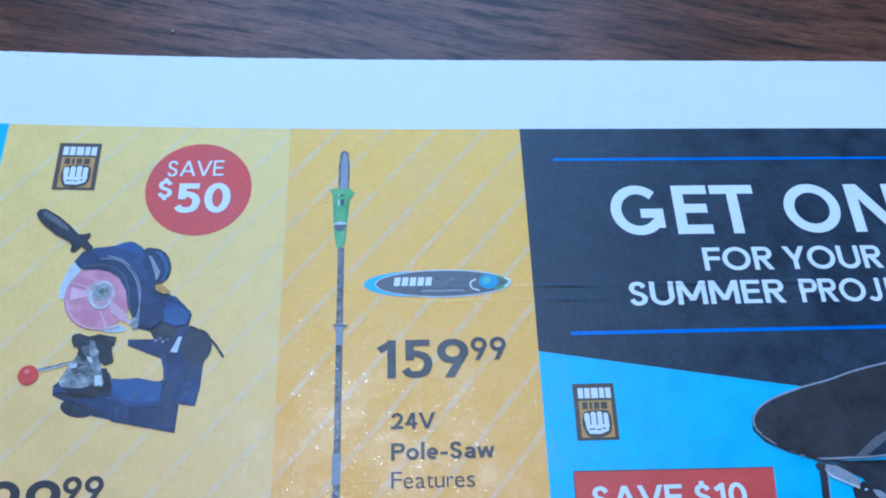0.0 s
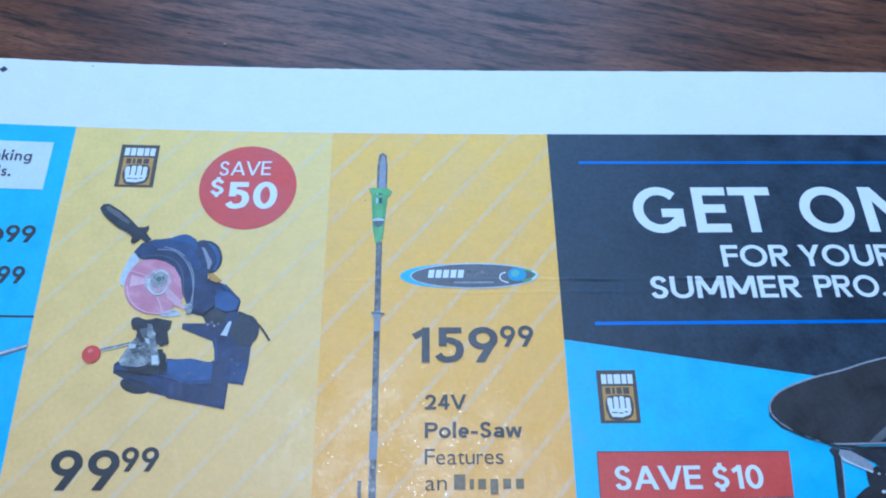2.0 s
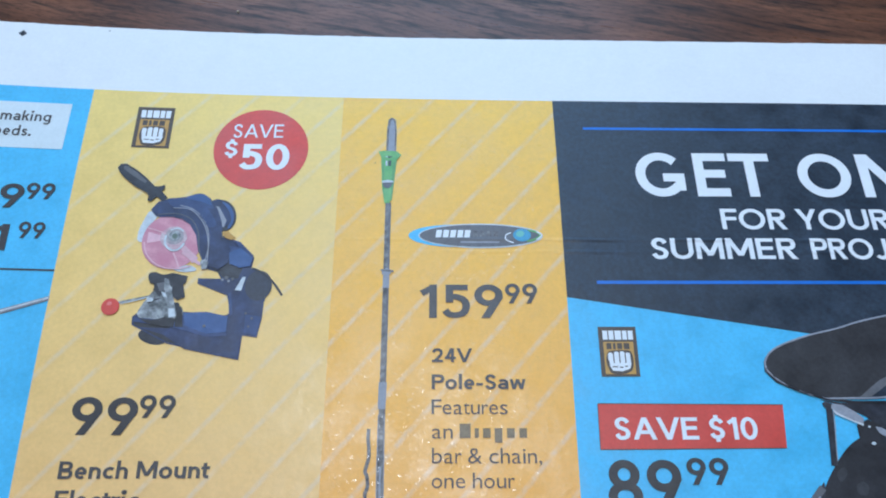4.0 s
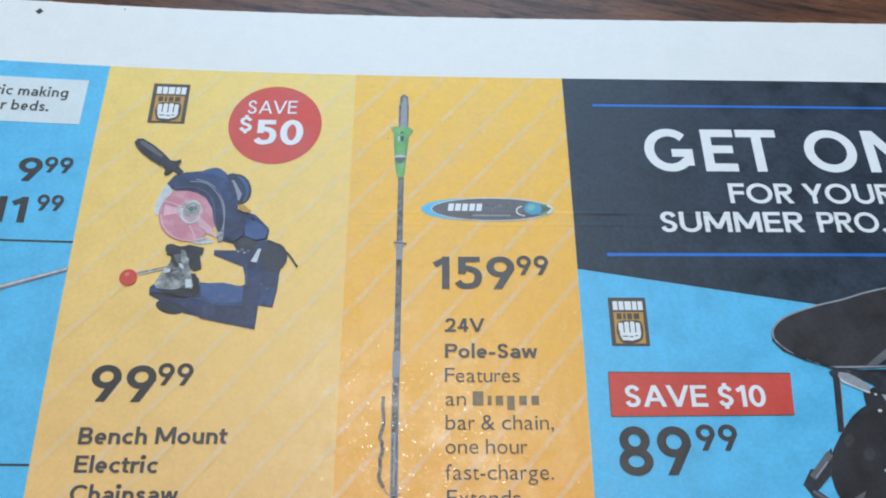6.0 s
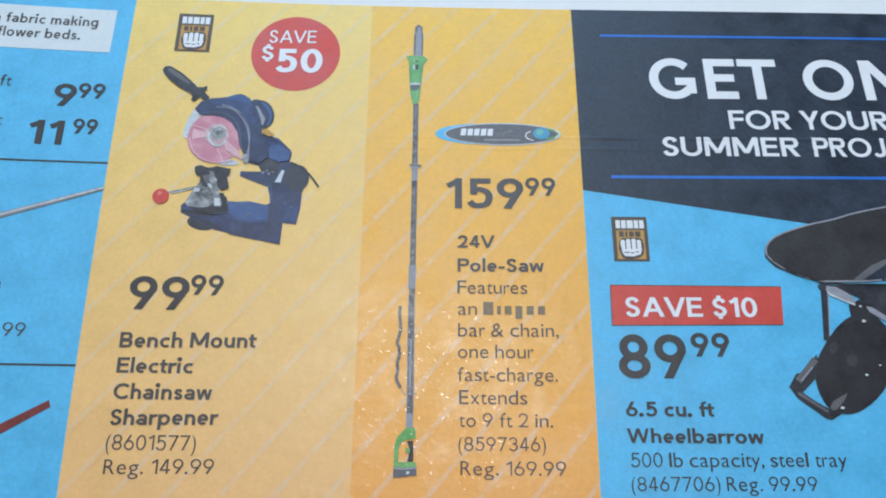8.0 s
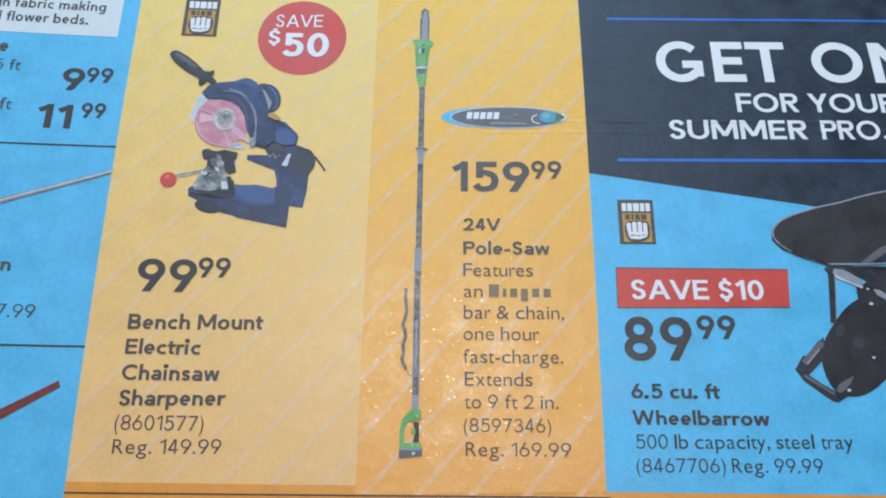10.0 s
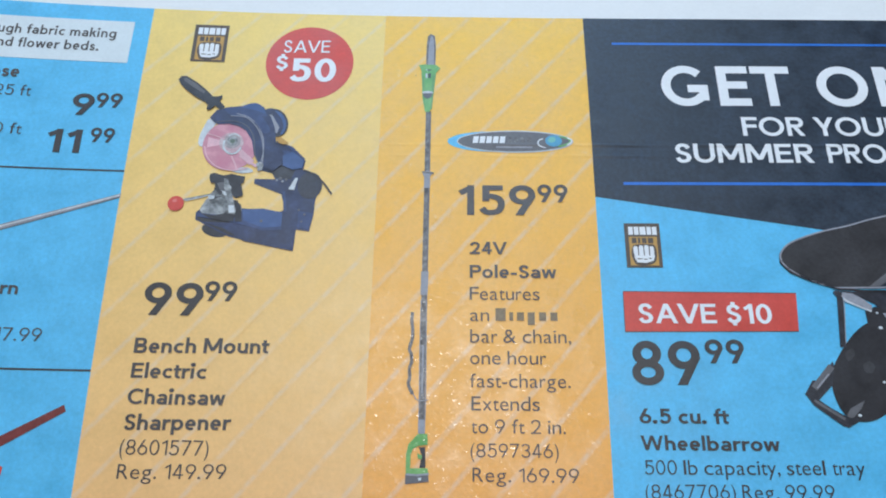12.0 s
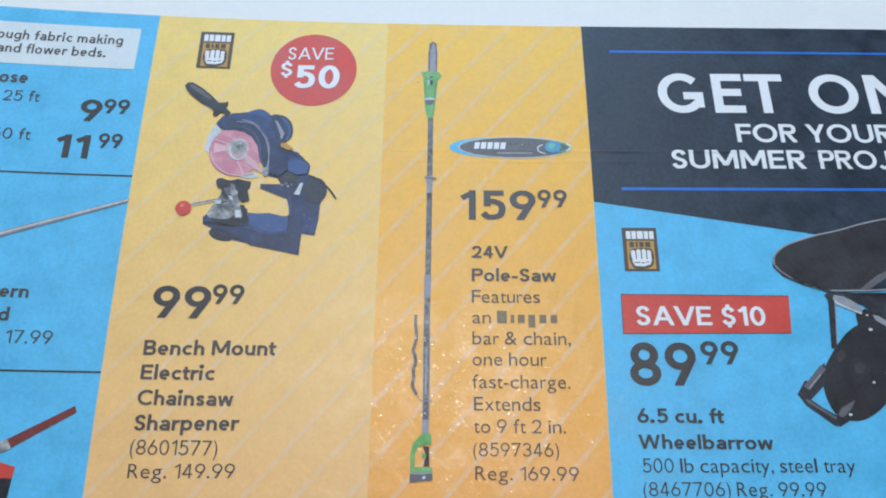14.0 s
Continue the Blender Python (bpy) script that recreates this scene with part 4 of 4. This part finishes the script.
shape("head_wing", [(-30.4, -11.2), (-29.3, -11.0), (-28.1, -11.5), (-27.4, -11.1), (-26.5, -11.8), (-27.3, -12.9), (-29.2, -13.0), (-29.9, -12.2)], GREEN, 6, saw)
shape("head_shade", [(-27.9, -13.2), (-27.4, -13.1), (-27.6, -16.7), (-27.9, -20.6), (-28.1, -20.6), (-28.0, -16.7)], LEAFGREEN, 6, saw)
shape("head_shade", [(-29.8, -13.6), (-29.4, -13.6), (-29.2, -16.8), (-29.2, -20.6), (-29.5, -17.5)], LEAFGREEN, 6, saw)
shape("pole_nick", [(-29.1, -33.0), (-28.3, -32.7), (-27.5, -33.2), (-27.8, -33.8), (-29.1, -33.8)], LILAC, 6, saw)
ribbon("pole_edge", [(-28.9, -55.9), (-28.9, -63.3), (-28.8, -72.1), (-28.8, -76.8)], 0.12, LILAC, 5, saw)
ribbon("pole_edge", [(-28.0, -55.9), (-27.9, -63.3), (-27.8, -72.0), (-27.9, -76.8)], 0.12, LILAC, 5, saw)
ribbon("pole_label", [(-28.4, -63.3), (-28.4, -66.8), (-28.4, -70.9)], 0.28, LILAC, 5, saw)
ribbon("battery_edge", [(-30.5, -82.8), (-28.9, -82.9), (-27.1, -82.7)], 0.3, LILAC, 7, saw, False)
shape("battery_glint", [(-28.7, -83.3), (-28.2, -83.2), (-28.2, -83.6), (-28.6, -83.7)], SILVER, 8, saw)

mark = shape("trade_mark", oval(-17.2, -26.95, 7.8, 2.0), SKYBLUE, 2)
shape("backing", oval(-13.3, -26.95, 10.1, 2.2), SILVER, 3, mark)
shape("dark_oval", oval(-13.4, -26.95, 9.8, 1.98), SLATE, 4, mark)
for u in range(5):
    shape("white_bar", [(x + 1.16 * u, y) for x, y in ((-20.65, -27.3), (-19.75, -27.3), (-19.55, -25.95), (-20.45, -25.95))], WHITE, 5, mark)
for u in range(4):
    rect("grey_bar", -14.5 + 1.1 * u, -13.8 + 1.1 * u, -27.2, -26.1, POLE, 5, mark)
rect("thin_bar", -16.6, -10.3, -28.25, -27.95, LILAC, 5, mark)
shape("globe", oval(-6.6, -26.8, 1.45, 1.15), printed("globe_blue_ink", (0.10, 0.34, 0.55), 0.45), 6, mark)
shape("globe_land", oval(-6.9, -26.6, 0.7, 0.55, 20), printed("globe_teal_ink", (0.20, 0.50, 0.45), 0.45), 7, mark)
ribbon("ring", [(-8.0, -28.2), (-9.2, -27.7), (-9.2, -26.8), (-8.4, -26.4)], 0.2, WHITE, 6, mark)
ribbon("ring", [(-5.6, -25.9), (-4.2, -26.3), (-3.7, -26.9), (-4.6, -27.6), (-5.8, -27.9)], 0.3, GREEN, 6, mark)
ribbon("ring", [(-4.2, -26.2), (-3.4, -26.8), (-4.3, -27.7)], 0.25, WHITE, 7, mark)

price("159", "99", -23.2, -10.0, -41.0, 5.5, -9.7, -4.6, -38.6, 3.3, TEXT)
say("24V", -21.1, -15.0, -48.0, 2.15, BOLD)
say("Pole-Saw", -21.1, -7.1, -52.1, 2.2, BOLD)
say("Features", -21.1, -9.9, -55.8, 2.15, -0.005)
say("an", -21.0, -18.0, -59.3, 2.1, -0.005)
for x0, x1, y0, y1 in ((-17.0, -15.4, -59.25, -57.2), (-14.8, -14.2, -59.2, -57.85), (-13.6, -12.5, -59.2, -57.85), (-11.9, -10.8, -59.9, -57.85), (-10.1, -9.0, -59.2, -57.85), (-8.3, -7.2, -59.2, -57.85)):
    rect("word_bar", x0, x1, y0, y1, HALFTONE, 4)
say("bar & chain,", -21.0, -5.2, -62.8, 2.15, -0.005)
say("one hour", -21.0, -9.2, -66.2, 2.1, -0.005)
say("fast-charge.", -21.0, -5.6, -69.8, 2.1, -0.005)
say("Extends", -20.8, -10.4, -73.3, 2.1, -0.005)
say("to 9 ft 2 in.", -20.8, -6.6, -76.7, 2.05, -0.005)
say("(8597346)", -20.9, -7.8, -80.2, 2.0, -0.005)
say("Reg. 169.99", -20.6, -4.9, -83.7, 2.0, -0.005)

# ---- wheelbarrow offer ----
flag = shape("red_box", [(3.45, -54.25), (30.6, -54.45), (30.1, -60.7), (3.35, -60.9)], RED, 2)
for line in (((3.4, -54.25), (3.3, -60.9)), ((3.35, -60.9), (30.1, -60.7)), ((3.45, -54.25), (30.6, -54.45))):
    ribbon("box_edge", list(line), 0.12, BROWN, 3, flag, False)
say("SAVE $10", 5.5, 26.3, -59.5, 3.2, BOLD, WHITE, 4, flag)
price("89", "99", 3.9, 14.5, -69.2, 6.8, 15.3, 21.3, -65.8, 3.7)
say("6.5 cu. ft", 4.5, 17.8, -75.0, 2.2, BOLD, BLACK)
say("Wheelbarrow", 4.4, 24.7, -78.9, 2.1, BOLD, BLACK)
say("500 lb capacity, steel tray", 4.7, 36.4, -82.4, 2.05, -0.005, BLACK, rise=0.25)
say("(8467706) Reg. 99.99", 4.6, 31.6, -85.8, 2.0, -0.005, BLACK, rise=0.2)

barrow = shape("wheelbarrow_picture", [(36.8, -43.6), (33.1, -44.8), (30.6, -46.0), (29.2, -47.4), (28.9, -48.6), (29.4, -49.8), (31.1, -51.4),
      (33.7, -52.5), (36.9, -53.5), (41.0, -53.7), (46.6, -53.5), (60.0, -52.0), (68.0, -48.0), (68.0, -38.5), (58.0, -38.8), (49.6, -40.4), (44.6, -41.5), (41.0, -42.6)],
      printed("tray_ink", (0.026, 0.025, 0.030), 0.42, 0.25), 5, None, True)
ribbon("tray_rim", [(60.0, -38.7), (49.6, -40.5), (44.6, -41.6), (41.0, -42.7), (36.8, -43.7), (33.1, -44.9), (30.6, -46.1), (29.3, -47.5), (29.05, -48.6), (29.5, -49.7),
      (31.2, -51.2), (33.6, -52.5), (36.9, -53.45), (41.0, -53.5), (46.6, -53.3), (60.0, -51.8)], 0.26, LILAC, 6, barrow)
shape("tray_fold", [(42.1, -53.4), (43.8, -53.3), (48.0, -50.6), (51.4, -48.9), (51.6, -48.0), (48.3, -49.6), (45.6, -50.8), (43.5, -52.3)], SLATE, 7, barrow)
shape("wheel", [(41.1, -59.2), (38.5, -60.9), (35.8, -64.1), (34.2, -66.7), (33.7, -68.8), (34.0, -71.5), (35.1, -73.7), (37.0, -74.5), (39.4, -74.2), (42.2, -72.4), (44.5, -69.9), (46.1, -66.8), (46.4, -63.5), (45.6, -61.2), (44.5, -60.0), (43.5, -59.3)], TYRE, 4, barrow, True)
shape("wheel_sheen", [(38.9, -65.9), (40.0, -65.4), (40.6, -66.2), (40.0, -67.2), (39.0, -67.0)], TREAD, 5, barrow, True)
shape("wheel_sheen", [(36.5, -64.2), (37.7, -63.4), (37.9, -64.4), (36.8, -65.4)], TREAD, 5, barrow, True)
shape("undertray", [(36.1, -53.7), (39.3, -54.2), (43.6, -54.1), (50.3, -53.9), (48.9, -60.8), (46.3, -59.2), (43.8, -57.7), (42.4, -56.2), (39.3, -54.6)], TOOLDARK, 4, barrow)
shape("mount", [(40.8, -57.4), (42.5, -56.6), (44.3, -57.6), (45.3, -59.5), (43.7, -60.9), (41.7, -60.9), (40.8, -59.5)], TYRE, 5, barrow)
shape("tray_lip", [(29.3, -47.4), (29.2, -49.0), (30.6, -50.6), (33.7, -52.2), (37.5, -53.4), (41.0, -53.9), (50.3, -53.9), (50.2, -54.4), (41.0, -54.3), (37.1, -53.8), (33.3, -52.6), (30.2, -51.1), (28.8, -49.4), (28.9, -48.1)], TYRE, 6, barrow)
ribbon("brace", [(37.3, -54.8), (37.1, -56.8), (36.8, -59.5), (36.4, -63.2)], 0.92, TOOLDARK, 5, barrow)
ribbon("brace_edge", [(37.8, -55.4), (37.6, -57.5), (37.2, -60.2), (36.9, -62.6)], 0.16, LILAC, 6, barrow)
shape("hook", [(36.3, -54.3), (36.8, -54.0), (37.8, -54.3), (37.5, -55.0), (36.7, -55.0)], TOOLDARK, 7, barrow)
shape("bracket", [(37.8, -54.3), (39.3, -54.5), (40.8, -55.4), (42.0, -56.5), (41.8, -57.3), (40.5, -56.8), (38.4, -55.7), (37.5, -55.0)], LILAC, 6, barrow)
shape("bracket_edge", [(37.7, -55.1), (38.4, -55.7), (40.5, -56.8), (41.8, -57.3), (41.7, -57.6), (40.2, -56.9), (38.0, -55.9)], SILVER, 7, barrow)
shape("axle_strap", [(43.4, -57.7), (44.3, -57.8), (46.6, -59.5), (48.8, -61.2), (48.7, -61.9), (46.1, -60.2), (43.8, -58.6)], LILAC, 6, barrow)
ribbon("strut", [(44.0, -59.2), (45.1, -60.3), (46.6, -62.5)], 0.7, TOOLDARK, 6, barrow, False)
shape("front_leg", [(34.4, -65.4), (34.5, -66.2), (33.8, -69.1), (31.5, -71.3), (30.0, -71.1), (29.5, -70.5), (30.9, -68.4), (31.4, -68.4), (31.5, -69.0)], TOOLDARK, 5, barrow)
ribbon("leg_sheen", [(34.1, -66.2), (31.0, -69.6)], 1.0, SLATE, 6, barrow, False)
ribbon("leg_sheen", [(33.5, -67.4), (31.4, -69.6)], 0.25, LILAC, 7, barrow, False)
shape("front_leg", [(29.9, -71.0), (31.0, -71.0), (33.1, -72.6), (35.1, -73.8), (36.7, -73.9), (36.8, -74.5), (35.2, -75.4), (34.4, -75.2), (30.6, -72.2)], TOOLDARK, 5, barrow)
ribbon("leg_sheen", [(30.7, -71.4), (33.0, -73.0), (34.8, -74.2)], 0.42, SLATE, 6, barrow, False)
shape("nose_sheen", [(35.1, -73.6), (35.8, -72.6), (36.9, -72.0), (38.1, -71.4), (37.4, -72.6), (36.1, -73.9), (35.5, -74.0)], SLATE, 7, barrow)
shape("rivet", oval(42.5, -57.7, 0.22, 0.16, 0, 12), SILVER, 8, barrow)
shape("rivet", oval(42.6, -60.1, 0.33, 0.24, 0, 12), SILVER, 8, barrow)
shape("rivet", oval(41.5, -68.6, 0.26, 0.19, 0, 12), SILVER, 8, barrow)
shape("rivet", oval(37.0, -73.6, 0.29, 0.21, 0, 12), SILVER, 8, barrow)
shape("rivet", oval(43.8, -67.1, 0.18, 0.13, 0, 12), SILVER, 8, barrow)
shape("tray_panel", [(43.7, -53.3), (48.0, -50.6), (51.4, -48.9), (50.4, -53.4), (47.5, -53.4)], NAVY, 6, barrow)

# ---- garden offers beside the sharpener ----
note = rect("white_box", -135, -83.0, -12.3, -3.3, PALEBLUE, 2)
say("ough fabric making", -108.3, -85.9, -7.05, 1.95, 0.019, TEXT, 4, note)
say("and flower beds.", -107.7, -88.5, -10.0, 1.95, 0.019, TEXT, 4, note)
say("ose", -106.1, -101.2, -16.3, 2.4, BOLD)
say("25 ft", -104.7, -98.4, -20.0, 2.1, -0.005)
say("50 ft", -105.2, -98.5, -27.6, 2.1, -0.005)
price("9", "99", -91.0, -87.2, -23.4, 4.3, -87.0, -82.5, -21.7, 2.9)
price("11", "99", -94.15, -88.2, -30.8, 4.5, -86.8, -82.7, -28.6, 2.8)
say("ern", -98.2, -93.5, -56.1, 2.2, BOLD)
say("d", -97.6, -96.0, -60.0, 2.2, BOLD)
say("17.99", -95.9, -88.5, -63.6, 2.1, -0.005)
rod = shape("rod_picture", [(-112, -50.2), (-98.0, -45.2), (-79.9, -38.85), (-79.9, -38.1), (-98.0, -44.1), (-112, -49.0)], LILAC, 2)
ribbon("rod_edge", [(-112, -50.1), (-98, -45.1), (-80.0, -38.8)], 0.13, SLATE, 3, rod)
ribbon("rod_sheen", [(-112, -49.6), (-98, -44.5), (-80.0, -38.4)], 0.25, SILVER, 3, rod)
blade = shape("blade_picture", [(-92.7, -78.5), (-83.2, -73.3), (-82.8, -74.3), (-91.9, -79.8)], RUST, 3)
shape("ferrule", [(-95.4, -79.8), (-92.7, -78.4), (-91.9, -79.9), (-95.0, -81.4)], STEEL, 4, blade)
shape("red_grip", [(-96.5, -81.4), (-93.2, -81.9), (-90.8, -82.6), (-91.0, -84.3), (-96.0, -84.6)], RED, 3, blade)
shape("dark_grip", [(-96.0, -84.4), (-91.0, -84.2), (-91.3, -87.6), (-92.3, -90.0), (-98.0, -90.0)], TOOLDARK, 3, blade)

# ---- marks in the margin ----
shape("fold_mark", [(-95.15, 11.25), (-94.75, 11.5), (-94.4, 11.95), (-94.0, 11.55), (-93.65, 11.3), (-94.0, 10.95), (-94.35, 10.6), (-94.7, 10.9)], TOOLDARK, 1)
shape("ink_speck", oval(-79.7, 12.9, 0.12, 0.12, 0, 10), BLACK, 1)
shape("ink_speck", oval(-30.9, -13.4, 0.10, 0.10, 0, 10), BLACK, 3)

# ---- a crumb on the table ----
bm = bmesh.new()
bmesh.ops.create_icosphere(bm, subdivisions=2, radius=0.00024)
for v in bm.verts:
    v.co *= 1 + 0.35 * noise.noise(v.co * 2600)
    v.co.z = max(v.co.z * 0.7, -0.00022) + 0.00022
crumb = tagged(finish("crumb", bm, CRUMB, smooth=True), "tiny pale dry crumb lying on the table", "crumb")
crumb.location = (-0.0585, 0.0212, TABLE)
